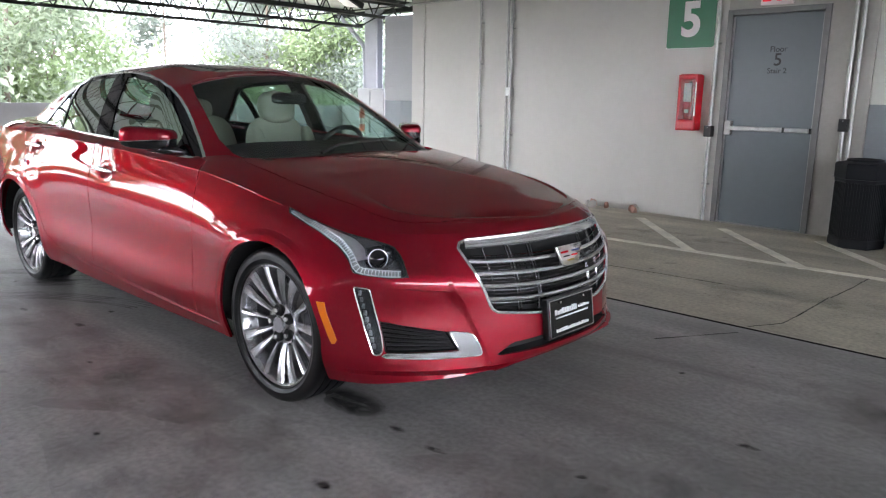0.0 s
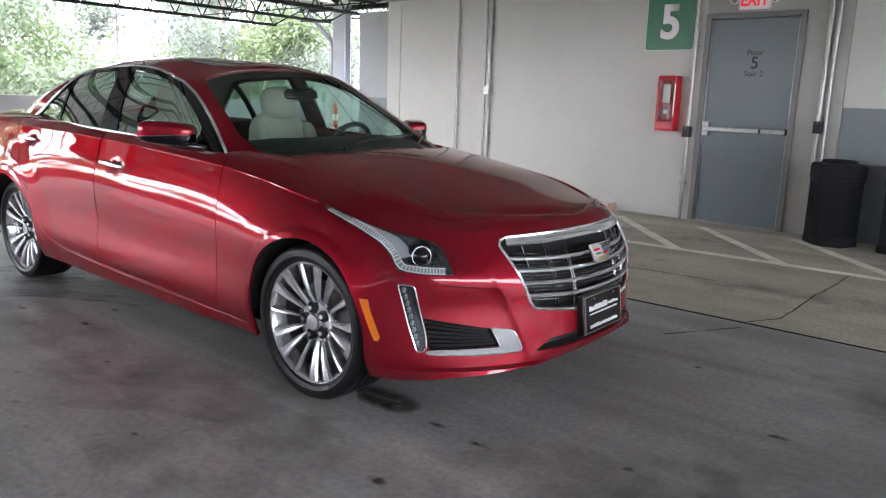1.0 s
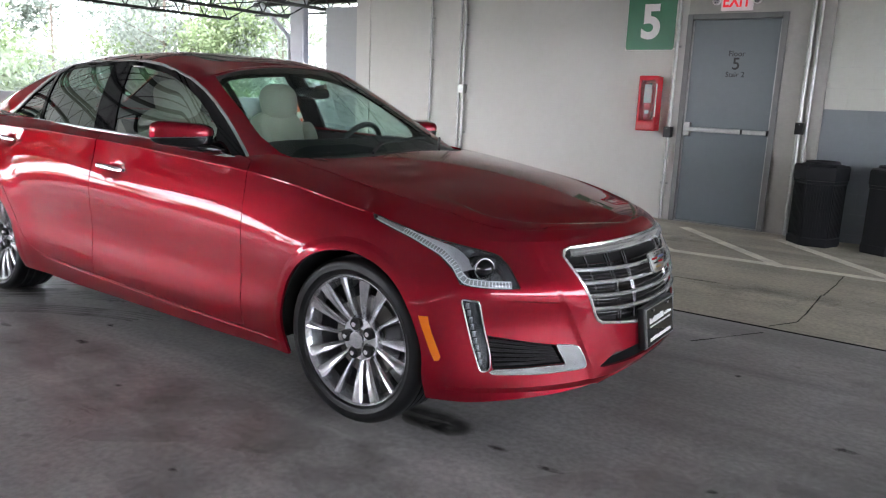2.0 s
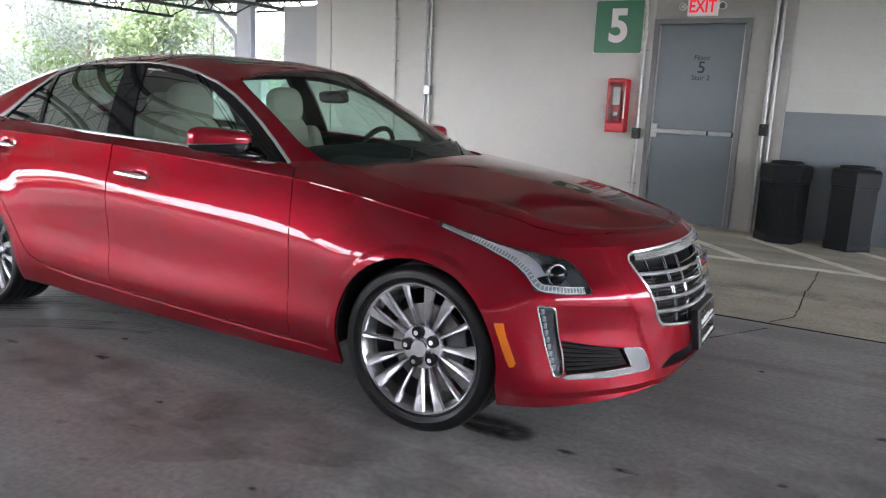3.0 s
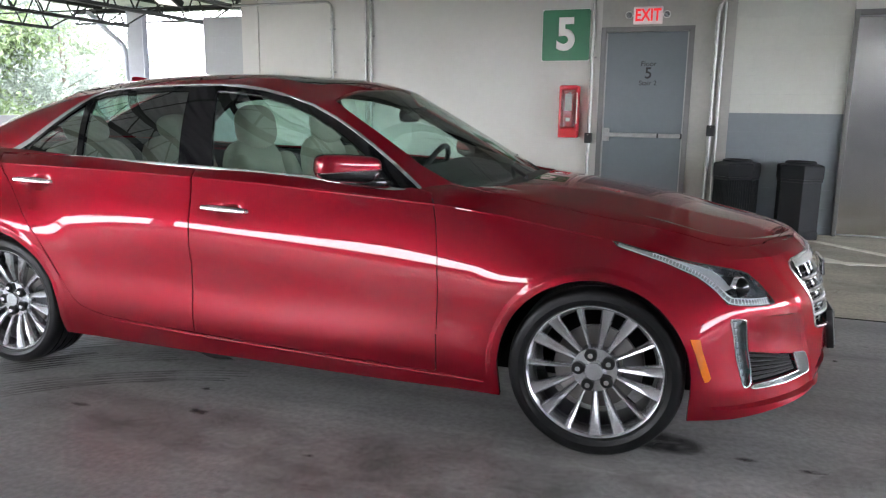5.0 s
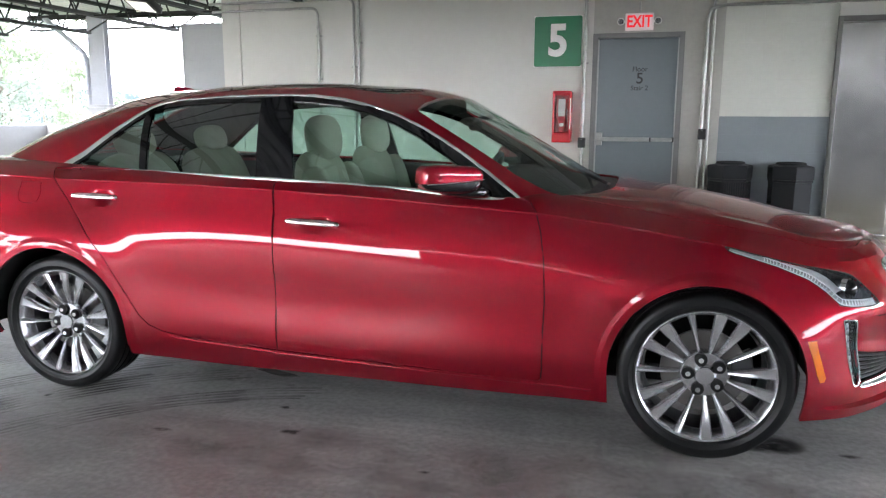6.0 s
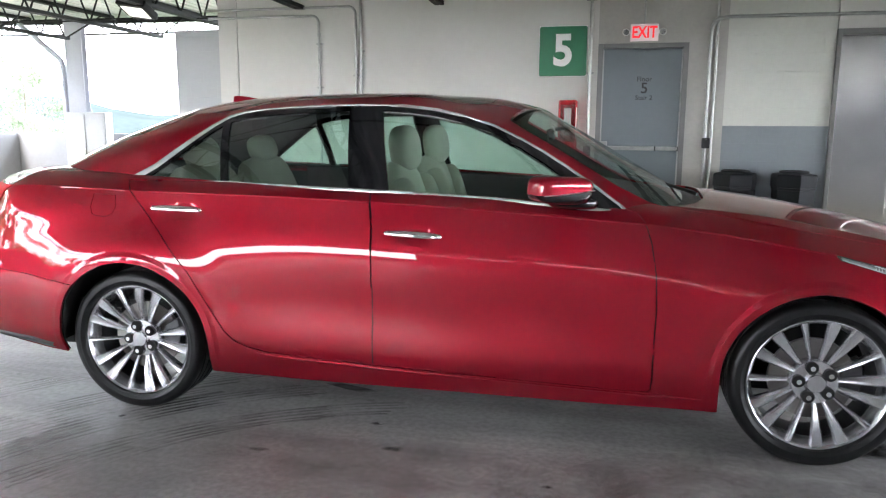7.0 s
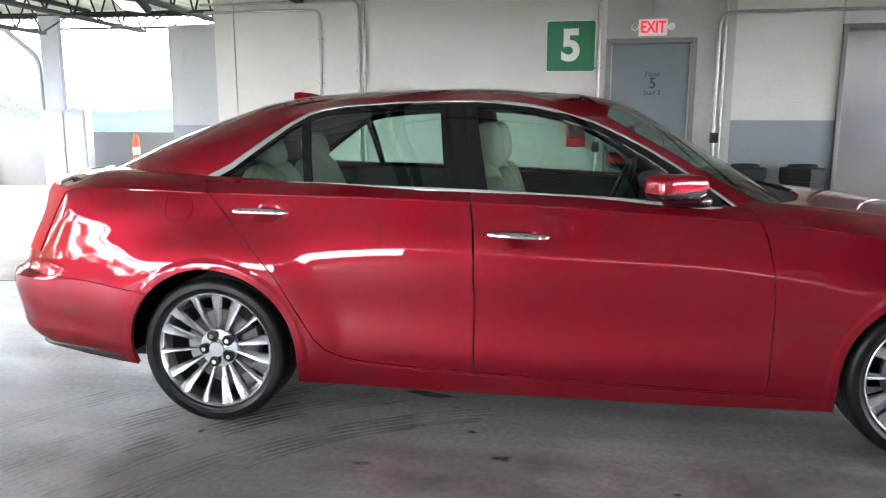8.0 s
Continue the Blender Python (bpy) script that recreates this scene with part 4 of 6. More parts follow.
def outline_cut(bm, pts, d, facing=True, margin=0.05):
    """Cut the shell along a closed outline seen along d; returns the faces inside it."""
    d = Vector(d).normalized()
    side = d.orthogonal().normalized()
    up = d.cross(side)
    pts = [Vector(p) for p in pts]
    flat = np.array([(p.dot(side), p.dot(up)) for p in pts])
    lo, hi = flat.min(0) - margin, flat.max(0) + margin
    bm.normal_update()

    def spot(v):
        return v.co.dot(side), v.co.dot(up)

    near = set()
    for f in bm.faces:
        if facing and f.normal.dot(d) > -0.03:
            continue
        c = f.calc_center_median()
        a, b = c.dot(side), c.dot(up)
        if lo[0] < a < hi[0] and lo[1] < b < hi[1]:
            near.add(f)
    n = len(pts)
    for i in range(n):
        p, q = pts[i], pts[(i + 1) % n]
        fp, fq = flat[i], flat[(i + 1) % n]
        s0, s1 = np.minimum(fp, fq) - 0.004, np.maximum(fp, fq) + 0.004
        some = []
        for f in near:
            if not f.is_valid:
                continue
            w = np.array([spot(v) for v in f.verts])
            a, b = w.min(0), w.max(0)
            if a[0] <= s1[0] and b[0] >= s0[0] and a[1] <= s1[1] and b[1] >= s0[1]:
                some.append(f)
        if not some:
            continue
        geom = set(some)
        for f in some:
            geom.update(f.edges)
            geom.update(f.verts)
        out = bmesh.ops.bisect_plane(bm, geom=list(geom), dist=1e-5, plane_co=p, plane_no=(q - p).cross(d).normalized())
        near.update(g for g in out["geom"] if isinstance(g, bmesh.types.BMFace))
        near = {f for f in near if f.is_valid}

    def inside(a, b):
        odd = False
        for k in range(n):
            (x0, y0), (x1, y1) = flat[k], flat[k - 1]
            if (y0 > b) != (y1 > b) and a < (x1 - x0) * (b - y0) / (y1 - y0) + x0:
                odd = not odd
        return odd

    found = []
    for f in near:
        c = f.calc_center_median()
        if inside(c.dot(side), c.dot(up)):
            found.append(f)
    return found


def take(bm, faces, keep=False):
    """Move the faces into a bmesh of their own."""
    out, made = bmesh.new(), {}
    for f in faces:
        vs = []
        for v in f.verts:
            if v not in made:
                made[v] = out.verts.new(v.co)
            vs.append(made[v])
        out.faces.new(vs)
    if not keep:
        bmesh.ops.delete(bm, geom=list(faces), context="FACES")
    out.normal_update()
    return out


def finish(bm, gap=0.0, thick=0.012):
    """Draw the open edge back by gap and fold it inward by thick, so that the panel has a real edge."""
    bm.normal_update()
    edges = [e for e in bm.edges if e.is_boundary and not all(abs(v.co.y) < 0.0008 for v in e.verts)]
    if gap:
        move = {}
        for e in edges:
            f = e.link_faces[0]
            along = (e.verts[1].co - e.verts[0].co).normalized()
            inn = f.normal.cross(along)
            if inn.dot(f.calc_center_median() - e.verts[0].co) < 0:
                inn.negate()
            for v in e.verts:
                move.setdefault(v, []).append(inn)
        for v, ways in move.items():
            w = sum(ways, Vector()).normalized() * gap
            if abs(v.co.y) < 0.0008:
                w.y = 0
            v.co += w
    back = {v.co.copy().freeze(): v.normal.copy() for e in edges for v in e.verts}
    made = bmesh.ops.extrude_edge_only(bm, edges=edges)["geom"]
    for v in made:
        if isinstance(v, bmesh.types.BMVert):
            v.co -= back[v.co.copy().freeze()] * thick
    return bm


def shifted(bm, dist):
    """A copy pushed inward by dist."""
    out = bm.copy()
    out.normal_update()
    moves = [v.normal * dist for v in out.verts]
    for v, w in zip(out.verts, moves):
        v.co -= w
        if abs(v.co.y) < 0.002:
            v.co.y = 0
    return out


def pair(name, bm, mat, parent, label="", smooth="keep", both=True, sharp=35):
    """A part on the car's right side and its mirror on the left."""
    other = bm.copy()
    bmesh.ops.scale(other, vec=(1, -1, 1), verts=other.verts)
    bmesh.ops.reverse_faces(other, faces=other.faces)
    a = part(name, bm, mat, parent, label, smooth, sharp)
    if both:
        return a, part(name, other, mat, parent, label, smooth, sharp)
    other.free()
    return a, None


def smoothstep(x):
    x = min(1.0, max(0.0, x))
    return x * x * (3 - 2 * x)


# ---- the car: panels ----
FRONT_AXLE, REAR_AXLE, HUB_Z = 0.0, -2.911, 0.335
car = thing("car", "glossy dark red four-door sedan with chrome trim, parked", "car")
shell = loft(BODY_LINES, [(0, 7, False), (7, 9, False), (9, 10, True)], 0.024, 0.018)
cabin = loft(CABIN_LINES, [(0, 2, False), (2, 4, True)], 0.026, 0.024)
for half in (shell, cabin):
    bmesh.ops.recalc_face_normals(half, faces=half.faces)
    probe = min(half.faces, key=lambda f: f.calc_center_median().y)
    if probe.normal.y > 0:
        bmesh.ops.reverse_faces(half, faces=half.faces)

LIP_S, LIP_Z = [-0.252, -0.18, 0.204, 0.292], [0.612, 0.604, 0.566, 0.558]  # along the corner, and height
PROW_Z = [0.15, 0.20, 0.30, 0.51, 0.57, 0.69, 0.80]


def prow_edge(z):
    return float(np.interp(z, PROW_Z, [0.42, 0.43, 0.455, 0.535, 0.575, 0.585, 0.56]))


for d in (0.0, 0.007):
    outline_cut(shell, [(0.50, -0.777, 0.593 - d), (0.69, -0.58, 0.566 - d), (0.74, -0.50, 0.558 - d), (0.74, -0.50, 0.31), (0.50, -0.777, 0.31)], (-0.6, 0.8, 0))
for d in (0.0, 0.016):
    outline_cut(shell, [(0.8, -prow_edge(z) + d, z) for z in PROW_Z] + [(0.8, 0.05, 0.80), (0.8, 0.05, 0.15)], (-1, 0, 0))

for z in (0.254, 0.243):
    some = [f for f in shell.faces if f.calc_center_median().x > 0.36 and abs(f.calc_center_median().z - z) < 0.05]
    bits = set(some)
    for f in some:
        bits.update(f.edges), bits.update(f.verts)
    bmesh.ops.bisect_plane(shell, geom=list(bits), dist=1e-5, plane_co=(0, 0, z), plane_no=(0, 0, 1))

ARCHES = ((-0.004, 0.358, 0.362), (-2.88, 0.372, 0.372))
FLARE = (1.075, 1.13)


def arch(cx, rx, rz, n=44):
    """Outline of a wheel opening in the body side, open below."""
    pts = [(cx + rx * math.cos(a), -0.9, HUB_Z + rz * math.sin(a)) for a in (math.pi * (k / (n - 1)) for k in range(n))]
    return [(cx + rx - 0.012, -0.9, 0.05)] + pts + [(cx - rx + 0.012, -0.9, 0.05)]


for cx, rx, rz in ARCHES:
    for grow in FLARE:
        outline_cut(shell, arch(cx, rx * grow, rz * grow, 60), (0, 1, 0))

# flared wheel arches, the prow between the front corners, and the lip under the headlamps
for v in shell.verts:
    x, y, z = v.co
    if y < -0.6 and z < 0.9:
        for cx, rx, rz in ARCHES:
            r = math.hypot((x - cx) / rx, max(0.0, z - HUB_Z) / rz)
            v.co.y -= (0.011 if cx > -1 else 0.017) * smoothstep((1.62 - r) / 0.5) * (1 - smoothstep((x - 0.05) / 0.25)) * smoothstep((x + 3.75) / 0.3)
            v.co.y -= 0.005 * (1 - smoothstep((x - 0.10) / 0.2)) * min(1.0, max(0.0, (FLARE[1] - r) / (FLARE[1] - FLARE[0])))
    if y < -0.6:
        for hx, hz in ((-1.572, 0.860), (-2.632, 0.937)):
            v.co.y += 0.017 * smoothstep(1.2 * (1 - math.hypot((x - hx) / 0.08, (z - hz + 0.006) / 0.042)))
    if x < -3.4 and z > 0.60:
        v.co.x += (0.034 * smoothstep((z - 0.625) / 0.05) + 0.075 * max(0.0, (z - 0.62) / 0.38) ** 1.5 + 0.045 * smoothstep((z - 0.99) / 0.05)) * smoothstep((-3.36 - x) / 0.48)
    if x < -3.2 and z < 0.66:
        s = 0.013 * smoothstep((0.642 - 0.02 * smoothstep((x + 3.7) / 0.5) - z) / 0.018) * smoothstep((-3.6 - x) / 0.2)
        v.co.y -= s if y < -0.05 else 0.0
        v.co.x -= s
    if x > 0.4 and z < 0.80:
        lip = float(np.interp(0.8 * x + 0.6 * y, LIP_S, LIP_Z))
        if z < lip and -y > prow_edge(z) - 0.02:
            s = 0.008 * smoothstep((lip - z) / 0.007) * smoothstep((z - 0.40) / 0.18) * smoothstep((x - 0.585) / 0.06) * smoothstep((-y - prow_edge(z)) / 0.022)
            v.co.y += 0.8 * s
            v.co.x -= 0.6 * s
        if z < 0.254:
            s = 0.013 * min(1.0, (0.254 - z) / 0.011) * smoothstep((x - 0.38) / 0.12) * smoothstep((z - 0.17) / 0.04)
            v.co.x += s
            v.co.y -= s if y < -0.1 else 0.0
        if y > -prow_edge(z):
            v.co.x += 0.007 * smoothstep((prow_edge(z) + y) / 0.016)


SIDE, DOWN, OBLIQUE, BACK = (0, 1, 0), (0, 0, -1), (-0.6, 0.8, 0), (-1, 0, 0)
for cx, rx, rz in ARCHES:
    bmesh.ops.delete(shell, geom=outline_cut(shell, arch(cx, rx, rz), SIDE), context="FACES")
inner = take(shell, [f for f in shell.faces if f.normal.z < 0.5 and -3.85 < f.calc_center_median().x < (-0.05 if f.calc_center_median().z > 0.6 else 0.30)], keep=True)
lining = shifted(inner, 0.018)
inner.free()
part("inner_panel", both_sides(lining), LINER, car, smooth="keep")


def side(pts, y=-0.9):
    return [(x, y, z) for x, z in pts]


def front(pts, x=0.8):
    return [(x, y, z) for y, z in pts]


FRONT_DOOR = [(-0.69, 0.97), (-0.660, 0.935), (-0.635, 0.86), (-0.615, 0.74), (-0.608, 0.60), (-0.612, 0.45), (-0.612, 0.32), (-0.616, 0.270), (-0.628, 0.260), (-0.70, 0.260), (-1.20, 0.277), (-1.766, 0.295), (-1.765, 0.53), (-1.766, 0.75), (-1.775, 0.90), (-1.80, 1.06), (-1.2, 1.06)]
REAR_DOOR = [(-1.80, 1.06), (-1.775, 0.90), (-1.766, 0.75), (-1.765, 0.53), (-1.766, 0.295), (-2.08, 0.311), (-2.25, 0.324), (-2.33, 0.342), (-2.385, 0.368), (-2.43, 0.412), (-2.50, 0.525), (-2.585, 0.677), (-2.73, 0.842), (-2.88, 0.985), (-2.955, 1.06)]
FUEL_FLAP = [(-2.975, 0.995), (-2.965, 0.94), (-2.975, 0.912), (-3.005, 0.898), (-3.055, 0.898), (-3.082, 0.91), (-3.092, 0.94), (-3.088, 0.995)]
HEADLAMP = [(.035, -.808, .834), (.11, -.805, .815), (.18, -.80, .798), (.32, -.772, .766), (.44, -.725, .743), (.50, -.69, .730), (.525, -.68, .720), (.558, -.677, .692), (.60, -.68, .640), (.612, -.68, .620), (.56, -.737, .618), (.485, -.80, .624), (.452, -.826, .630), (.44, -.825, .645), (.412, -.82, .678), (.35, -.816, .717), (.23, -.822, .763), (.055, -.824, .813)]
LAMP_STRIP = [(.466, -.835, .580), (.518, -.798, .575), (.545, -.80, .48), (.575, -.80, .393), (.587, -.805, .335), (.580, -.81, .318), (.556, -.825, .318), (.52, -.835, .42)]
VENT = [(.560, -.795, .450), (.66, -.70, .424), (.737, -.602, .402), (.766, -.565, .328), (.60, -.797, .324), (.592, -.80, .331), (.578, -.80, .395)]
VENT_TRIM = [(.592, -.80, .324), (.766, -.565, .324), (.738, -.602, .404), (.772, -.530, .394), (.784, -.511, .388), (.797, -.489, .350), (.805, -.474, .312), (.802, -.478, .301), (.70, -.64, .300), (.60, -.79, .308), (.582, -.81, .314)]
GRILLE = [(0.06, .754), (-.20, .752), (-.35, .748), (-.455, .743), (-.485, .733), (-.497, .715), (-.492, .69), (-.460, .585), (-.430, .50), (-.418, .480), (-.40, .468), (-.20, .442), (0.06, .434)]
INTAKE = [(0.06, .346), (-.20, .346), (-.33, .340), (-.355, .330), (-.405, .298), (-.39, .293), (-.127, .294), (0.06, .294)]
MARKER = [(.338, .512), (.371, .512), (.382, .47), (.418, .368), (.412, .354), (.398, .352), (.385, .38), (.36, .455)]
TAIL = [(-3.555, 1.018), (-3.60, .995), (-3.655, .905), (-3.70, .81), (-3.735, .735), (-4.2, .72), (-4.2, 1.018)]
REAR_BUMPER = [(-3.10, .588), (-3.46, .628), (-3.78, .645), (-4.4, .645), (-4.4, .05), (-3.10, .05)]
HOOD = [(-0.36, 0.06), (-0.38, -.33), (-.44, -.50), (-0.53, -.62), (-0.57, -.655), (-0.50, -.678), (-0.41, -.685), (-0.08, -.690), (.16, -.680), (.37, -.648), (.46, -.610), (.52, -.565), (.585, -.48), (.655, -.315), (.695, -.12), (.700, 0.06)]

surface = mathutils_bvh(shell)
hood = finish(take(shell, outline_cut(shell, [(x, y, 0.9) for x, y in HOOD], DOWN)), 0.0045)
front_door = take(shell, outline_cut(shell, side(FRONT_DOOR), SIDE))
rear_door = take(shell, outline_cut(shell, side(REAR_DOOR), SIDE))
fuel_flap = finish(take(shell, outline_cut(shell, side(FUEL_FLAP), SIDE)), 0.002, 0.006)
headlamp = take(shell, outline_cut(shell, HEADLAMP, OBLIQUE))
lamp_strip = take(shell, outline_cut(shell, LAMP_STRIP, OBLIQUE))
vent = take(shell, outline_cut(shell, VENT, OBLIQUE))
vent_trim = take(shell, outline_cut(shell, VENT_TRIM, OBLIQUE))
grille_face = take(shell, outline_cut(shell, front(GRILLE), BACK))
intake = take(shell, outline_cut(shell, front(INTAKE), BACK))
marker = take(shell, outline_cut(shell, side(MARKER), SIDE))
tail = take(shell, outline_cut(shell, side(TAIL), SIDE, facing=False))
rear_bumper = finish(take(shell, outline_cut(shell, side(REAR_BUMPER), SIDE, facing=False)), 0.003)

# the deck under the cabin is open
COCKPIT = [(-0.47, 0.06), (-0.50, -.36), (-0.62, -.64), (-0.74, -.752), (-1.2, -.773), (-1.8, -.775), (-2.5, -.743), (-3.0, -.685), (-3.30, -.60), (-3.36, 0.06)]
bmesh.ops.delete(shell, geom=outline_cut(shell, [(x, y, 1) for x, y in COCKPIT], DOWN), context="FACES")
COWL = [(-0.345, 0.06), (-0.365, -.33), (-.425, -.50), (-0.52, -.63), (-0.565, -.665), (-0.66, -.668), (-0.72, -.66), (-0.72, 0.06)]
cowl = take(shell, outline_cut(shell, [(x, y, 1) for x, y in COWL], DOWN))
part("cowl", both_sides(shifted(cowl, 0.012)), BLACK, car, "black plastic panel below the windscreen", smooth="keep")
cowl.free()
part("body", both_sides(finish(shell)), RED, car, smooth="keep", sharp=17)
part("hood", both_sides(hood), RED, car, smooth="keep", sharp=7)
part("rear_bumper", both_sides(rear_bumper), RED, car, smooth="keep")
part("fuel_flap", fuel_flap, RED, car, smooth="keep")
for name, bm in (("front_door", front_door), ("rear_door", rear_door)):
    bmesh.ops.delete(bm, geom=[f for f in bm.faces if f.calc_center_median().y > -0.752], context="FACES")
    finish(bm, 0.0044)
doors = {n: pair(n, b, RED, car, sharp=17) for n, b in (("front_door", front_door), ("rear_door", rear_door))}

# ---- cabin shell, glass and trim ----
DAYLIGHT = [(-3.00, 1.042), (-2.86, 1.115), (-2.70, 1.232), (-2.60, 1.302), (-2.53, 1.342), (-2.46, 1.363), (-2.36, 1.376), (-2.14, 1.390), (-1.895, 1.397), (-1.70, 1.393), (-1.55, 1.376), (-1.415, 1.347), (-1.30, 1.311), (-1.18, 1.256), (-1.08, 1.202), (-0.98, 1.142), (-0.87, 1.070), (-0.76, .993), (-0.705, .950), (-1.21, .990), (-1.81, 1.018), (-2.445, 1.036), (-2.9, 1.041)]
QUARTER_GLASS = [(-2.90, 1.058), (-2.83, 1.105), (-2.70, 1.202), (-2.60, 1.273), (-2.553, 1.300), (-2.508, 1.056)]
REAR_GLASS = [(-2.472, 1.055), (-2.517, 1.318), (-2.44, 1.338), (-2.34, 1.350), (-2.14, 1.362), (-1.938, 1.368), (-1.897, 1.040)]
FRONT_GLASS = [(-1.722, 1.036), (-1.785, 1.367), (-1.68, 1.362), (-1.54, 1.345), (-1.42, 1.318), (-1.30, 1.278), (-1.18, 1.222), (-1.06, 1.150), (-0.97, 1.088), (-0.955, 1.06), (-0.97, .995), (-1.21, 1.010)]
WINDSCREEN = [(-0.35, 0.06), (-0.35, -.40), (-.50, -.60), (-.64, -.648), (-.77, -.645), (-1.13, -.557), (-1.235, -.525), (-1.225, -.45), (-1.195, -.32), (-1.165, -.15), (-1.155, 0.06)]
BACKLIGHT = [(-3.7, 0.06), (-3.60, -.30), (-3.42, -.38), (-3.1, -.335), (-2.84, -.29), (-2.78, -.24), (-2.77, -.2), (-2.77, 0.06)]
SUNROOF = [(-1.33, 0.06), (-1.34, -.28), (-1.38, -.36), (-1.46, -.40), (-2.22, -.405), (-2.27, -.37), (-2.29, -.28), (-2.29, 0.06)]
daylight = take(cabin, outline_cut(cabin, side(DAYLIGHT, -0.7), SIDE))
windscreen = take(cabin, outline_cut(cabin, [(x, y, 1.2) for x, y in WINDSCREEN], DOWN))
backlight = take(cabin, outline_cut(cabin, [(x, y, 1.2) for x, y in BACKLIGHT], DOWN))
sunroof = take(cabin, outline_cut(cabin, [(x, y, 1.4) for x, y in SUNROOF], DOWN))
pillar_lining = shifted(cabin, 0.016)
part("roof", both_sides(finish(cabin)), RED, car, smooth="keep")
part("headliner", both_sides(pillar_lining), HEADLINER, car, "grey cloth cabin lining", smooth="keep")
part("sunroof", both_sides(finish(sunroof, 0.003, 0.01)), GLOSS_BLACK, car, "black glass roof panel", smooth="keep")


def pane(name, bm, mat, parent, label, centre=False):
    obs = (part(name, both_sides(bm), mat, parent, label, smooth="keep"),) if centre else pair(name, bm, mat, parent, label)
    for ob in obs:
        ob.visible_shadow = False


pane("windscreen", windscreen, GLASS_FRONT, car, "clear greenish windscreen glass", True)
pane("rear_window", backlight, GLASS_SIDE, car, "tinted rear window glass", True)
quarter = take(daylight, outline_cut(daylight, side(QUARTER_GLASS, -0.7), SIDE))
rear_pane = take(daylight, outline_cut(daylight, side(REAR_GLASS, -0.7), SIDE))
front_pane = take(daylight, outline_cut(daylight, side(FRONT_GLASS, -0.7), SIDE))
pair("window_frame", finish(daylight, 0, 0.02), GLOSS_BLACK, car, "gloss black window surround")
for name, bm in (("quarter_window", quarter), ("rear_side_window", rear_pane), ("front_side_window", front_pane)):
    pane(name, shifted(bm, 0.005), GLASS_SIDE, car, "tinted greenish side glass")
    bm.free()


def moulding(points, width, proud, side_way):
    """A half-round strip along points; side_way gives the direction across it at each point."""
    bm = bmesh.new()
    prof = [(-0.5, 0.0), (-0.42, 0.75), (0.0, 1.0), (0.42, 0.75), (0.5, 0.0)]
    rings = []
    for i, (p, nrm) in enumerate(points):
        t = (points[min(i + 1, len(points) - 1)][0] - points[max(i - 1, 0)][0]).normalized()
        across = nrm.cross(t).normalized()
        w = width(i / (len(points) - 1)) if callable(width) else width
        rings.append([bm.verts.new(p + across * w * a + nrm * (proud * b - 0.003)) for a, b in prof])
    for r0, r1 in zip(rings, rings[1:]):
        for k in range(len(prof) - 1):
            bm.faces.new((r0[k], r0[k + 1], r1[k + 1], r1[k]))
    return bm


cabin_surface = mathutils_bvh(loft(CABIN_LINES, [(0, 2, False), (2, 4, True)], 0.026, 0.024))


def on_side(tree, pts, step=0.03):
    """Points of the right side under an outline in x, z, with outward normals."""
    out = []
    for (x0, z0), (x1, z1) in zip(pts, pts[1:]):
        n = max(1, int(math.hypot(x1 - x0, z1 - z0) / step))
        for k in range(n):
            x, z = x0 + (x1 - x0) * k / n, z0 + (z1 - z0) * k / n
            p, nrm, *_ = tree.ray_cast(Vector((x, -1.5, z)), Vector((0, 1, 0)))
            if p:
                out.append((p, nrm if nrm.y < 0 else -nrm))
    return out


top_trim = on_side(cabin_surface, DAYLIGHT[:19])
pair("window_trim", moulding(top_trim, lambda s: 0.034 - 0.017 * smoothstep(s * 3.0), 0.006, None), SATIN, car, "bright chrome strip over the side windows", True)
low_trim = on_side(cabin_surface, [(-3.0, 1.053), (-2.9, 1.054), (-2.445, 1.051), (-1.81, 1.033), (-1.21, 1.006), (-0.715, .966)])
pair("sill_trim", moulding(low_trim, 0.015, 0.007, None), SATIN, car, "bright chrome strip under the side windows", True)

belt_line = [(0.0, .838), (-.35, .895), (-.595, .9235), (-.655, .9285), (-1.0, .950), (-1.4, .9745), (-1.755, .9895), (-1.79, .9905), (-2.2, 1.0035), (-2.83, 1.012), (-2.93, 1.0135), (-3.3, 1.0215)]
for a, b in ((0, 2), (3, 6), (7, 9), (10, 11)):
    pair("belt_crease", moulding(on_side(surface, belt_line[a : b + 1]), 0.010, 0.0075, None), RED, car, "", True)
pair("sill_crease", moulding(on_side(surface, [(-0.42, .243), (-0.63, .247), (-1.20, .266), (-1.766, .284), (-2.08, .300), (-2.25, .313), (-2.33, .330)]), 0.009, 0.0065, None), RED, car, "", True)


# ---- the car: lamps, grille, plate ----
def surf(tree, origin, way):
    """Where a line meets a surface, and the normal that faces back along it."""
    way = Vector(way).normalized()
    p, nrm, *_ = tree.ray_cast(Vector(origin) - way * 1.5, way)
    if p is None:
        return None
    return p, (nrm if nrm.dot(way) < 0 else -nrm)


def nose(y, z, sink=0.0):
    """A point of the car's front at that place, sunk in, with its normal."""
    p, nrm = surf(surface, (0.8, -abs(y) - 0.0005, z), BACK)
    p, nrm = p.copy(), nrm.copy()
    if y > 0:
        p.y, nrm.y = -p.y, -nrm.y
    return p - nrm * sink, nrm


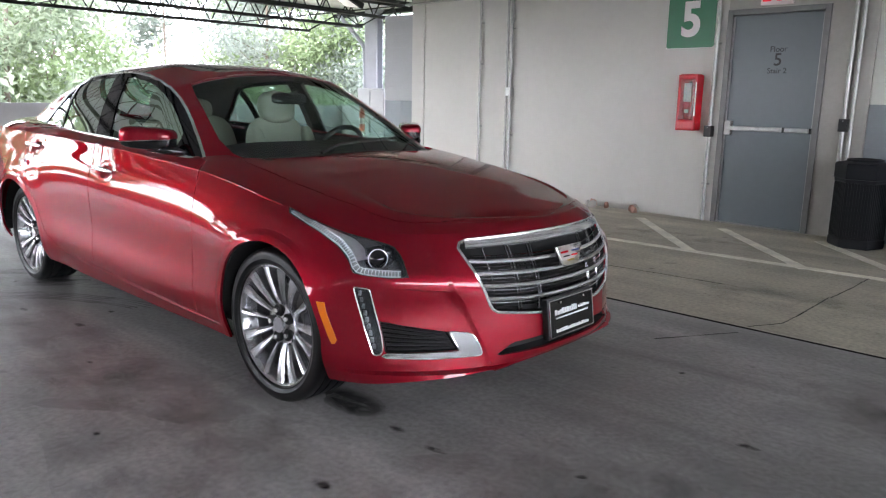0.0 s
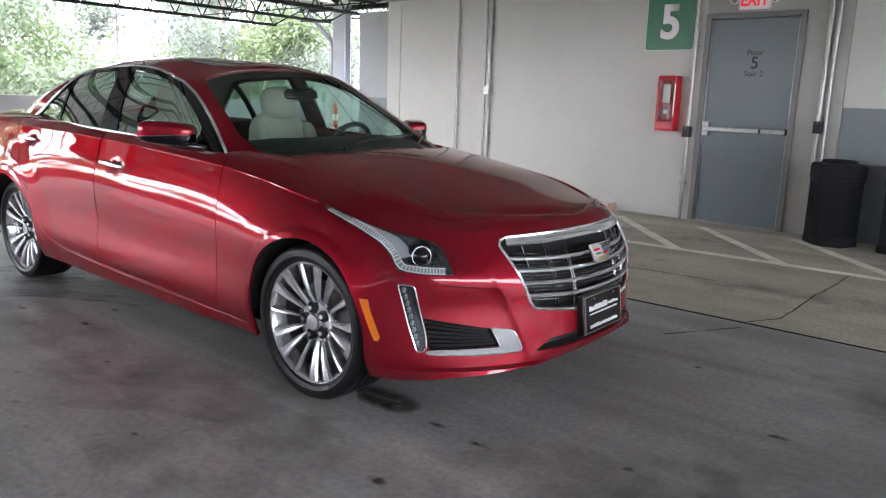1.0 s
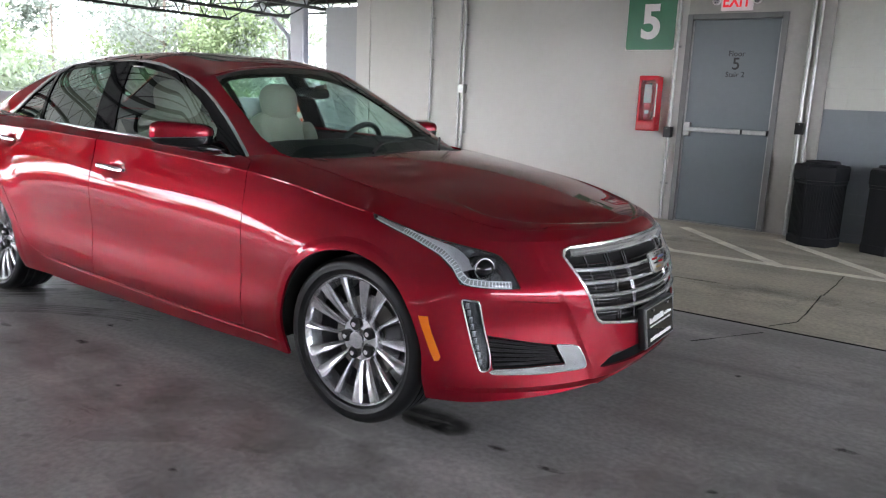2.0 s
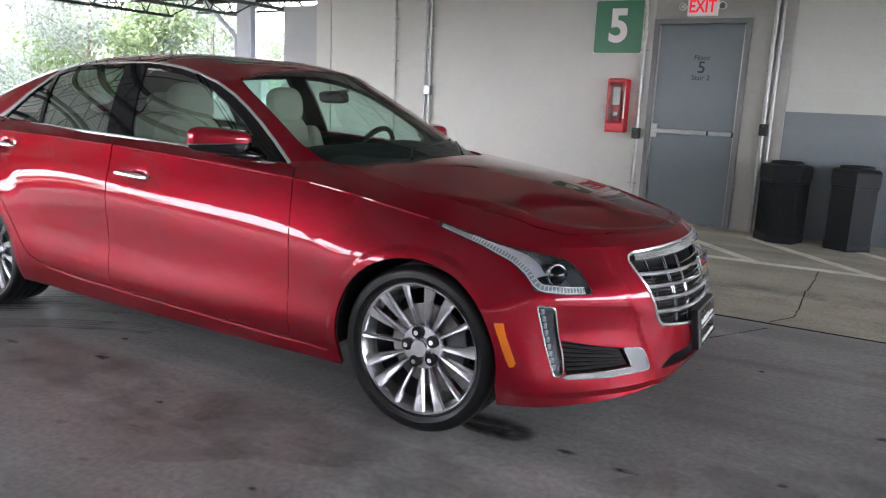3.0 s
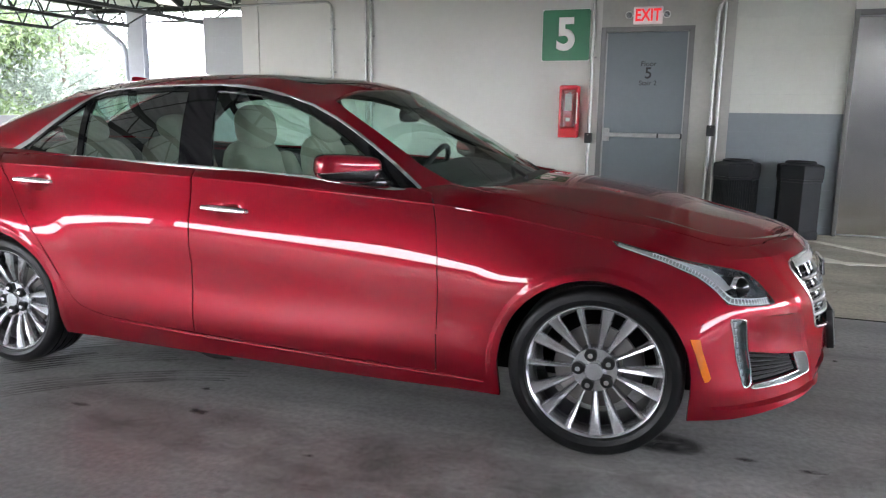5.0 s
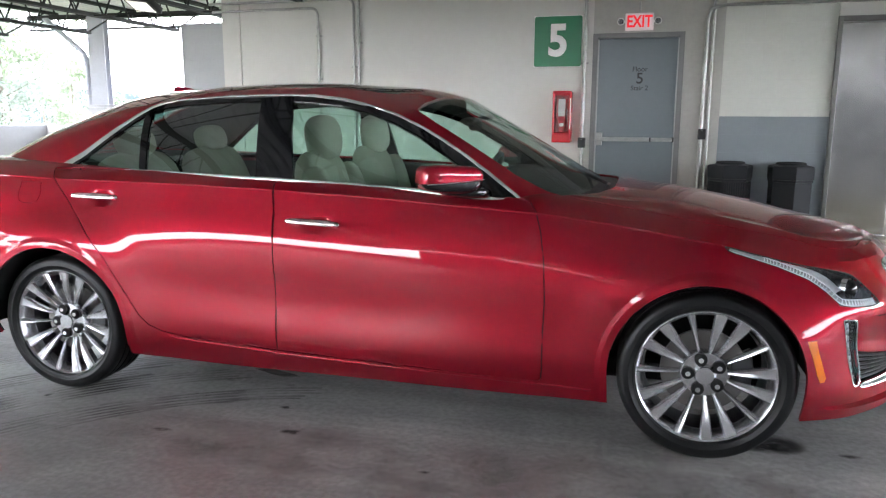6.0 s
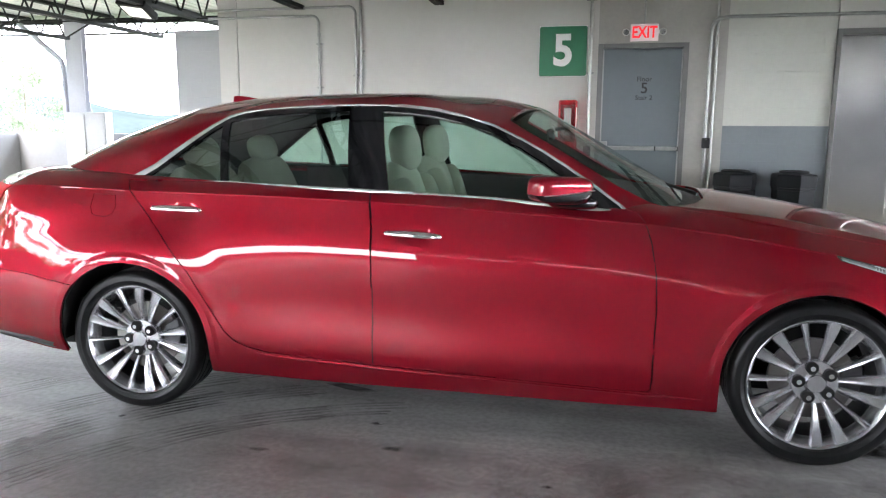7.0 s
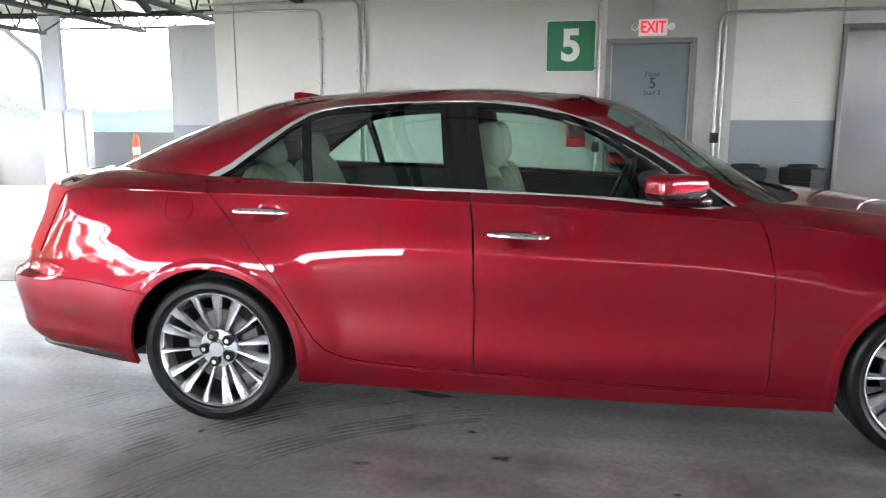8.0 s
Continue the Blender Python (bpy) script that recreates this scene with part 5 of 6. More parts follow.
def strip_on(tree, pts, way, sink=0.0, step=0.025, closed=False):
    out = []
    pts = [Vector(p) for p in pts]
    ends = list(zip(pts, pts[1:] + pts[:1])) if closed else list(zip(pts, pts[1:]))
    for a, b in ends:
        n = max(1, int((b - a).length / step))
        for k in range(n + (0 if closed or (a, b) != ends[-1] else 1)):
            hit = surf(tree, a.lerp(b, k / n), way)
            if hit:
                out.append((hit[0] - hit[1] * sink, hit[1]))
    n = len(out)
    even = []
    for i, (p, _) in enumerate(out):
        near = [out[j % n][1] if closed else out[min(max(j, 0), n - 1)][1] for j in range(i - 3, i + 4)]
        spots = [out[j % n][0] if closed else out[min(max(j, 0), n - 1)][0] for j in (i - 1, i, i + 1)]
        even.append((p.lerp(sum(spots, Vector()) / 3, 0.6), sum(near, Vector()).normalized()))
    if closed:
        even.append(even[0])
    return even


def framed(bm, depth):
    """The floor of a recess: the face sunk by depth, its walls coming back out to the surface."""
    out = shifted(bm, depth)
    return finish(out, 0, -depth + 0.001)


lamp_dark = material("lamp_housing", (0.10, 0.102, 0.108), 0.25, 0.7)
lamp_silver = material("lamp_shell", (0.52, 0.53, 0.55), 0.18, 0.85)
lamp_satin = material("lamp_satin", (0.55, 0.56, 0.58), 0.28, 0.5)
lamp_shade = material("lamp_shroud", (0.045, 0.046, 0.05), 0.25, 0.5)
DARK_CHROME = material("dark_chrome", (0.34, 0.34, 0.35), 0.14, 1.0)
housings = pair("headlamp", framed(headlamp, 0.045), lamp_silver, car, "clear headlamp with silver light pipe")
lenses = pair("lens", headlamp, LENS, None, "clear lens")
for h, o in zip(housings, lenses):
    o.parent, o.visible_shadow = h, False
pipe_low = [HEADLAMP[i] for i in (17, 16, 15, 14, 13)]
pipe_low = [(x + 0.012, y + 0.004, z + 0.012) for x, y, z in pipe_low] + [(.468, -.815, .642), (.53, -.76, .636), (.59, -.70, .634)]
pipe = strip_on(surface, pipe_low, OBLIQUE, 0.006, 0.012)
for h, o in zip(housings, pair("light_pipe", moulding(pipe, 0.022, 0.006, None), PIPE_SILVER, None, "ribbed silver light pipe")):
    o.parent = h
edges, ribs = bmesh.new(), bmesh.new()
for i, (p, nrm) in enumerate(pipe):
    along = (pipe[min(i + 1, len(pipe) - 1)][0] - pipe[max(i - 1, 0)][0]).normalized()
    across = nrm.cross(along).normalized()
    if 10 < i < len(pipe) - 1:
        join(ribs, moulding([(p + across * a + nrm * 0.0045, nrm) for a in (-0.0095, 0.0, 0.0095)], 0.0035, 0.003, None))
for away in (-0.0115, 0.0115):
    rail = []
    for i, (p, nrm) in enumerate(pipe):
        along = (pipe[min(i + 1, len(pipe) - 1)][0] - pipe[max(i - 1, 0)][0]).normalized()
        rail.append((p + nrm.cross(along).normalized() * away + nrm * 0.003, nrm))
    join(edges, moulding(rail, 0.0042, 0.0045, None))
for name, bm, text in (("pipe_edge", edges, "bright thin edge"), ("pipe_rib", ribs, "")):
    for h, o in zip(housings, pair(name, bm, WHITE_LENS, None, text)):
        o.parent = h
upper = [(.14, -.803, .796), (.28, -.79, .762), (.38, -.768, .733), (.43, -.765, .70), (.45, -.78, .67)]
for h, o in zip(housings, pair("reflector", moulding(strip_on(surface, upper, OBLIQUE, 0.010), lambda s: 0.030 + 0.022 * s, 0.007, None), lamp_satin, None, "silver reflector")):
    o.parent = h
for cx, cy, cz, r in ((.500, -.742, .678, 0.037),):
    axis = Vector((0.85, -0.5, 0.02)).normalized()
    c = Vector((cx, cy, cz))
    ring = rod(c - axis * 0.03, c, r, seg=28, r2=r * 1.06)
    for h, o in zip(housings, pair("projector", ring, CHROME, None, "chrome projector bezel", True)):
        o.parent = h
    shroud = superball(0.06, 0.112, 0.078, 3.2, 24, 16)
    bmesh.ops.transform(shroud, matrix=Matrix.Translation(c - axis * 0.045 + Vector((0.010, 0.008, 0.002))) @ pose(0, 0, 0, 0, 0, -35), verts=shroud.verts)
    for h, o in zip(housings, pair("shroud", shroud, lamp_shade, None, "black shroud round the projector", True)):
        o.parent = h
    ball = bmesh.new()
    bmesh.ops.create_uvsphere(ball, u_segments=20, v_segments=12, radius=r * 0.985, matrix=Matrix.Translation(c - axis * 0.006))
    for h, o in zip(housings, pair("projector_lens", ball, GLOSS_BLACK, None, "dark glass projector lens", True)):
        o.parent = h
pair("headlamp_seal", moulding(strip_on(surface, HEADLAMP, OBLIQUE, 0.0, closed=True), 0.006, 0.0035, None), BLACK, car, "thin black seal", True)

strips = pair("running_lamp", framed(lamp_strip, 0.014), lamp_dark, car, "vertical LED running lamp")
for h, o in zip(strips, pair("lens", lamp_strip, LENS, None, "clear lens")):
    o.parent, o.visible_shadow = h, False
for k in range(9):
    s = 0.08 + 0.84 * k / 8
    c = Vector((.492, -.82, .575)).lerp(Vector((.572, -.815, .33)), s)
    p, nrm = surf(surface, c, OBLIQUE)
    led = box(0.014, 0.008, 0.021, -0.012, 0, -0.0105, 0.002)
    bmesh.ops.transform(led, matrix=Matrix.Translation(p - nrm * 0.010) @ pose(0, 0, 0, 0, 0, 40), verts=led.verts)
    for h, o in zip(strips, pair("led_cell", led, LED_CELL, None, "", True)):
        o.parent = h
pair("lamp_bezel", moulding(strip_on(surface, LAMP_STRIP, OBLIQUE, -0.001, 0.012, closed=True), 0.0065, 0.005, None), CHROME, car, "chrome lamp bezel", True)

vents = pair("air_vent", framed(vent, 0.05), LINER, car, "black slatted bumper vent")
vent.free()
for k in range(6):
    s = (k + 0.5) / 6
    a, b = Vector((.562, -.80, .440)).lerp(Vector((.60, -.80, .331)), s), Vector((.733, -.608, .398)).lerp(Vector((.760, -.573, .332)), s)
    for h, o in zip(vents, pair("slat", moulding(strip_on(surface, [a, b], OBLIQUE, 0.016), 0.009, 0.012, None), DARK_ALLOY, None, "", True)):
        o.parent = h
pair("vent_trim", finish(shifted(vent_trim, -0.004), 0, 0.02), BLADE_CHROME, car, "bright chrome blade round the vent")
pair("trim_edge", moulding(strip_on(surface, VENT_TRIM, OBLIQUE, -0.004, 0.012, closed=True), 0.0055, 0.0045, None), GRILLE_CHROME, car, "bright rim of the vent blade", True)
vent_trim.free()
pair("side_marker", finish(shifted(marker, -0.003), 0, 0.012), AMBER, car, "amber side marker lamp")
marker.free()
pair("tail_lamp", finish(shifted(tail, -0.004), 0, 0.02), TAIL_RED, car, "red tail lamp")
tail.free()
valance = [(p, n) for p, n in strip_on(surface, [(-3.30, -0.84, .285), (-3.5, -.83, .300), (-3.72, -.80, .302), (-3.80, -.72, .302)], (0.35, 1, 0), -0.002)]
pair("rear_valance", moulding(valance, 0.028, 0.012, None), DARK_ALLOY, car, "dark grey lower bumper edge", True)
part("lower_intake", both_sides(framed(intake, 0.06)), LINER, car, "black lower air intake", smooth="keep")
intake.free()

grille = part("grille", both_sides(framed(grille_face, 0.055)), LINER, car, "chrome barred radiator grille", smooth="keep")
grille_face.free()


def nose_strip(z0, dip, half, sink):
    return [nose(y, z0 - dip * (1 - (y / half) ** 2), sink) for y in np.linspace(-half, half, 45)]


for z0, half in ((0.668, 0.478), (0.622, 0.464), (0.574, 0.450), (0.522, 0.434)):
    part("grille_bar", moulding(nose_strip(z0, 0.014, half, 0.010), 0.017, 0.016, None), GRILLE_CHROME, grille, "chrome bar", smooth=True)
for z0, half in ((0.690, 0.482), (0.652, 0.472), (0.639, 0.468), (0.605, 0.458), (0.591, 0.454), (0.556, 0.444), (0.542, 0.440), (0.504, 0.428), (0.490, 0.424)):
    part("fine_bar", moulding(nose_strip(z0, 0.014, half, 0.024), 0.0065, 0.010, None), DARK_CHROME, grille, "", smooth=True)
for y in (-0.40, -0.30, -0.285, -0.19, -0.175, 0.175, 0.19, 0.285, 0.30, 0.40):
    part("upright", moulding([nose(y, z, 0.026) for z in np.linspace(0.455 + 0.08 * max(0, abs(y) - 0.36), 0.715, 14)], 0.006, 0.010, None), DARK_CHROME, grille, "", smooth=True)
edge = [nose(y, z, -0.001) for y, z in GRILLE[1:-1]]
rim_pts = []
ring_pts = [(y, z) for y, z in GRILLE[1:-1]] + [(-y, z) for y, z in GRILLE[-2:0:-1]]
for (y0, z0), (y1, z1) in zip(ring_pts, ring_pts[1:] + ring_pts[:1]):
    n = max(1, int(math.hypot(y1 - y0, z1 - z0) / 0.02))
    rim_pts += [nose(y0 + (y1 - y0) * k / n, z0 + (z1 - z0) * k / n, 0.001) for k in range(n)]
rim_pts.append(rim_pts[0])
part("grille_frame", moulding(rim_pts, 0.013, 0.010, None), GRILLE_CHROME, grille, "chrome grille surround", smooth=True)
part("grille_header", moulding([nose(y, 0.727 + 0.006 * (1 - (y / 0.47) ** 2), -0.001) for y in np.linspace(-0.47, 0.47, 45)], 0.036, 0.012, None), GRILLE_CHROME, grille, "broad chrome header bar", smooth=True)

badge_m = Matrix.Translation((nose(0, 0.645)[0].x + 0.012, 0, 0.645)) @ pose(0, 0, 0, 0, -12, 0) @ pose(0, 0, 0, 0, 0, 90) @ Matrix.Diagonal((1.55, 1, 0.92, 1))
badge = part("badge", prism([(-.062, .045), (-.058, .050), (.058, .050), (.062, .045), (.040, -.036), (.022, -.046), (-.022, -.046), (-.040, -.036)], -0.014, None, badge_m, 0.004), CHROME, grille, "silver shield badge with coloured bands", smooth=True)
for x, z, w, h, c in ((-.026, .020, .030, .009, "r"), (.026, .020, .030, .007, "b"), (-.018, .000, .026, .006, "k"), (.020, .000, .024, .007, "r"), (0, -.020, .028, .007, "g")):
    patch = prism([(x - w / 2, z - h / 2), (x + w / 2, z - h / 2), (x + w / 2, z + h / 2), (x - w / 2, z + h / 2)], -0.004, None, badge_m @ Matrix.Translation((0, -0.013, 0)))
    ob = part("band", patch, {"r": TAIL_RED, "b": material("badge_blue", (0.03, 0.06, 0.25), 0.3), "k": GLOSS_BLACK, "g": material("badge_gold", (0.5, 0.35, 0.1), 0.3, 1)}[c], None)
    ob.parent = grille

plate_m = pose(0.908, -0.030, 0.410, 0, -7, 0) @ Matrix.Diagonal((1, 1, 0.86, 1)) @ pose(0, 0, 0, 0, 0, 90)
plate = part("front_plate", box(0.335, 0.03, 0.195, 0, 0.008, -0.0975, 0.006), BLACK, car, "black dealer plate with silver frame", smooth=True)
plate.matrix_local = plate_m
border = bmesh.new()
for x, z, w, h in ((0, 0.088, 0.325, 0.005), (0, -0.088, 0.325, 0.005), (-0.158, 0, 0.005, 0.17), (0.158, 0, 0.005, 0.17)):
    box(w, 0.006, h, x, -0.010, z - h / 2, 0.001, border)
part("plate_frame", border, ALLOY, plate, "silver plate frame")
sheet = part("plate_sheet", box(0.31, 0.004, 0.165, 0, -0.009, -0.0825), GLOSS_BLACK, plate)
bars = bmesh.new()
rnd = random.Random(12)
for z, x0, x1, h in ((0.030, -0.125, 0.03, 0.030), (0.027, 0.045, 0.125, 0.016), (0.000, -0.12, 0.115, 0.008), (-0.060, -0.12, 0.12, 0.019)):
    x = x0
    while x < x1:
        w = h * rnd.uniform(0.28, 0.62)
        hh = h * rnd.uniform(0.55, 1.0)
        box(w, 0.002, hh, x + w / 2, -0.0125, z - h / 2, 0, bars)
        x += w + h * 0.16
bars_ob = part("lettering", bars, WHITE, plate, "white printed bars")
bars_ob["kind"] = "stuff"
for x in (-0.085, 0.085):
    part("screw", rod((x, -0.010, 0.072), (x, -0.016, 0.072), 0.006, seg=10), CHROME, plate)

# ---- the car: wheels ----
def tyre_profile():
    half = [(.258, -.104), (.266, -.111), (.269, -.116), (.272, -.1155), (.276, -.1185), (.286, -.1215), (.288, -.1235), (.292, -.1235), (.294, -.1228), (.303, -.1235), (.318, -.120), (.328, -.112), (.3335, -.100), (.335, -.086), (.3352, -.076), (.329, -.0745), (.329, -.066), (.3354, -.0645), (.3355, -.032), (.329, -.0305), (.329, -.022), (.3355, -.0205)]
    return half + [(r, -y) for r, y in half[::-1]]


def spoke_mesh(w0, w1, swell):
    """A tapering spoke: a flat polished face with a chamfer along each flank and a deep back."""
    bm, rings = bmesh.new(), []
    for s in (0.0, 0.12, 0.30, 0.52, 0.75, 0.93, 1.0):
        r = 0.086 + 0.168 * s
        w = w0 + (w1 - w0) * s ** swell
        y, d = -0.066 - 0.040 * s ** 0.8 - 0.004 * math.sin(math.pi * s), 0.034 + 0.012 * s
        edge = min(0.0065, w * 0.24)
        rings.append([bm.verts.new((x, y + dy, r)) for x, dy in ((-w / 2, 0.009), (-w / 2 + edge, 0.0), (0.0, 0.0022), (w / 2 - edge, 0.0), (w / 2, 0.009), (w * 0.36, d), (-w * 0.36, d))])
    n = len(rings[0])
    for r0, r1 in zip(rings, rings[1:]):
        for k in range(n):
            bm.faces.new((r0[k], r0[(k + 1) % n], r1[(k + 1) % n], r1[k]))
    bm.faces.new(rings[0]), bm.faces.new(rings[-1][::-1])
    return bm


def make_wheel(turn, reach):
    barrel = lathe([(.2355, -.040), (.230, -.02), (.225, .02), (.232, .09), (.258, .104), (.262, .106)], 64)
    w = part("wheel", lathe([(.2355, -.040), (.240, -.052), (.2445, -.086), (.251, -.098), (.256, -.106), (.261, -.110), (.265, -.108), (.262, -.102)], 72), RIM_ALLOY, car, "multi-spoke polished alloy wheel with black tyre", smooth=True)
    part("barrel", barrel, DARK_ALLOY, w, "dark wheel barrel", smooth=True)
    part("tyre", lathe(tyre_profile(), 96), RUBBER, w, "black rubber tyre", smooth=True, sharp=50)
    wide, slim = None, None
    for k in range(15):
        slim_one = k % 3 == 2
        src = slim if slim_one else wide
        if src is None:
            ob = part("spoke", spoke_mesh(*((.012, .031, 1.1) if slim_one else (.018, .053, 1.0))), RIM_ALLOY, w, smooth=True, sharp=18)
            slim, wide = (ob, wide) if slim_one else (slim, ob)
        else:
            ob = new("spoke", src.data)
            ob.parent = w
        shift = (1.2, -1.2, 0)[k % 3]
        ob.matrix_local = pose(0, 0, 0, 0, k * 24 + shift + turn, 0)
    part("hub", lathe([(.094, -.03), (.093, -.058), (.086, -.0675), (.044, -.070), (.036, -.078), (.033, -.080), (.030, -.083), (.0005, -.084)], 40), RIM_ALLOY, w, smooth=True)
    part("centre_cap", rod((0, -.083, 0), (0, -.091, 0), .036, seg=32, r2=.034), RIM_ALLOY, w, "silver centre cap", smooth=True)
    nut = None
    for k in range(5):
        a = math.pi / 2 + 2 * math.pi * k / 5 - radians(turn + 48)
        if nut is None:
            nut = part("lug_nut", rod((0, -.060, 0), (0, -.0905, 0), 0.0155, seg=12, r2=.010), CHROME, w, smooth=True)
            ob = nut
        else:
            ob = new("lug_nut", nut.data)
            ob.parent = w
        ob.matrix_local = Matrix.Translation((.063 * math.cos(a), 0, .063 * math.sin(a)))
        # solid black discs behind the nuts paint the shade of their recesses
        if k == 0:
            shade_disc = part("nut_shade_disc", rod((0, -.07, 0), (0, -.0808, 0), .0240, seg=20), LINER, w)
            ring_ob = shade_disc
        else:
            ring_ob = new("nut_shade_disc", shade_disc.data)
            ring_ob.parent = w
        ring_ob.matrix_local = Matrix.Translation((.063 * math.cos(a), 0, .063 * math.sin(a)))
    part("brake_disc", rod((0, -.02, 0), (0, .002, 0), .165, seg=48), material("brake_steel", (0.22, 0.21, 0.20), 0.4, 0.9), w, smooth=True)
    part("brake_caliper", prism([(.10, .06), (.17, .10), (.185, .02), (.17, -.08), (.10, -.05)], .05, None, Matrix.Translation((0, -.035, 0)), .006), DARK_ALLOY, w)
    well = bmesh.new()
    rings = []
    for yy in (-reach, .22):
        rings.append([well.verts.new((.398 * math.cos(a), yy, .398 * math.sin(a))) for a in (radians(-3 + 186 * k / 40) for k in range(41))])
    for k in range(40):
        well.faces.new((rings[0][k], rings[0][k + 1], rings[1][k + 1], rings[1][k]))
    well.faces.new(rings[1])
    part("wheel_well", well, LINER, w, "black wheel arch liner", smooth=True)
    return w


for x, turn, y, z, size in ((FRONT_AXLE + 0.004, 9, 0.768, 0.331, 0.985), (REAR_AXLE + 0.011, 3, 0.742, 0.3265, 0.968)):
    fit_size = Matrix.Diagonal((size, 1, size, 1))
    make_wheel(turn, 0.884 - y).matrix_local = pose(x, -y, z) @ fit_size
    make_wheel(turn + 5, 0.884 - y).matrix_local = pose(x, y, z, 0, 0, 180) @ fit_size

under = box(3.9, 1.18, 0.10, -1.55, 0, 0.20, 0.02)
box(1.9, 1.5, 0.08, -1.45, 0, 0.20, 0.02, under)
part("underbody", under, LINER, car, "black underbody")
part("cabin_floor", box(2.75, 1.5, 0.04, -1.95, 0, 0.45), TRIM_DARK, car)

# ---- the car: handles, mirrors, aerial, wipers ----
for door, hx, hz, tilt in (("front_door", -1.592, 0.866, 2.0), ("rear_door", -2.662, 0.943, 1.0)):
    p, nrm = surf(mathutils_bvh(loft(BODY_LINES, [(0, 7, False)], 0.05, 0.04)), (hx, -0.9, hz), SIDE)
    bar = superball(0.245, 0.020, 0.027, 3.2)
    for v in bar.verts:
        v.co.y += 0.012 * (v.co.x / 0.12) ** 2
    stem = box(0.03, 0.03, 0.02, -0.095, 0.012, -0.01, 0.004, bar)
    box(0.03, 0.03, 0.02, 0.095, 0.012, -0.01, 0.004, bar)
    bmesh.ops.transform(bar, matrix=Matrix.Translation((hx, p.y - 0.024, hz)) @ pose(0, 0, 0, -14, tilt, 0), verts=bar.verts)
    for d, o in zip(doors[door], pair("handle", bar, CHROME, None, "chrome door handle", True)):
        o.parent = d

mirror_m = Matrix.Translation((-0.995, -0.895, 1.062)) @ pose(0, 0, 0, 0, 4, 40)
cap_bm, low_bm = superball(0.265, 0.14, 0.112, 4.2, 40, 32), superball(0.258, 0.135, 0.108, 4.2, 40, 32)
for bm, keep_top in ((cap_bm, True), (low_bm, False)):
    for v in bm.verts:
        v.co.z *= 1.0 + 0.25 * v.co.x
        v.co.y += 0.10 * v.co.x * v.co.x
    cut = bmesh.ops.bisect_plane(bm, geom=bm.verts[:] + bm.edges[:] + bm.faces[:], plane_co=(0, 0, -0.006), plane_no=(-0.12, 0, 1), clear_inner=keep_top, clear_outer=not keep_top)
    bmesh.ops.transform(bm, matrix=mirror_m, verts=bm.verts)
mirrors = pair("door_mirror", finish(cap_bm, 0, 0.006), RED, car, "red mirror cap over a black base")
for h, o in zip(mirrors, pair("mirror_base", low_bm, GLOSS_BLACK, None, "gloss black lower mirror housing")):
    o.parent = h
foot = superball(0.20, 0.15, 0.045, 3.5, 24, 14)
for v in foot.verts:
    v.co.z *= 1.0 - 2.2 * v.co.y
    v.co.x += 0.25 * v.co.y
bmesh.ops.transform(foot, matrix=Matrix.Translation((-0.945, -0.825, 1.005)) @ pose(0, 0, 0, -10, 3, 12), verts=foot.verts)
for h, o in zip(mirrors, pair("mirror_foot", foot, GLOSS_BLACK, None, "", True)):
    o.parent = h
line = moulding([(mirror_m @ Vector((x, -0.068 + 0.10 * x * x + 0.010 * (abs(x) / 0.13) ** 3, -0.008 + 0.12 * x)), (mirror_m.to_3x3() @ Vector((0, -1, 0))).normalized()) for x in np.linspace(-0.122, 0.122, 15)], 0.005, 0.006, None)
for h, o in zip(mirrors, pair("mirror_line", line, CHROME, None, "thin bright line", True)):
    o.parent = h

fin = bmesh.new()
rings = []
for s, w, h in ((0, .006, .004), (.05, .03, .022), (.11, .04, .040), (.165, .036, .052), (.19, .03, .050), (.196, .02, .012)):
    rings.append([fin.verts.new((-2.60 - s, a * w, 1.425 - s * 0.11 + b * h)) for a, b in ((-.5, 0), (-.32, .6), (-.1, 1), (.1, 1), (.32, .6), (.5, 0))])
for r0, r1 in zip(rings, rings[1:]):
    for k in range(5):
        fin.faces.new((r0[k], r0[k + 1], r1[k + 1], r1[k]))
fin.faces.new(rings[-1]), fin.faces.new(rings[0])
part("roof_aerial", fin, RED, car, "red shark-fin roof aerial", smooth=True)

for pts in (((-.40, -.30, 1.005), (-.52, -.10, 1.035), (-.62, .45, 1.055)), ((-.47, .33, .99), (-.56, .45, 1.02), (-.66, .60, 1.035))):
    wiper = tube(pts, 0.008, 8, None, 0.05)
    part("wiper", wiper, BLACK, car, "black wiper arm", smooth=True)

# ---- the car: cabin ----
def cushion(sx, sy, sz, m, p=3.4):
    bm = superball(sx, sy, sz, p, 24, 16)
    bmesh.ops.transform(bm, matrix=m, verts=bm.verts)
    return bm


for y in (-0.37, 0.37):
    lower = cushion(0.52, 0.50, 0.17, pose(-1.45, y, 0.62, 0, -6, 0))
    seat = part("front_seat", lower, LEATHER, car, "cream leather bucket seat", smooth=True)
    part("backrest", cushion(0.16, 0.46, 0.62, pose(-1.715, y, 0.84, 0, -14, 0)), LEATHER, seat, smooth=True)
    for sy in (-1, 1):
        part("bolster", cushion(0.15, 0.10, 0.50, pose(-1.66, y + sy * 0.20, 0.83, 0, -14, 0)), LEATHER, seat, smooth=True)
    part("headrest", cushion(0.13, 0.27, 0.215, pose(-1.745, y, 1.20, 0, -8, 0), 2.8), LEATHER, seat, smooth=True)
    for sy in (-0.06, 0.06):
        part("post", rod((-1.75, y + sy, 1.02), (-1.755, y + sy, 1.14), 0.007), CHROME, seat)
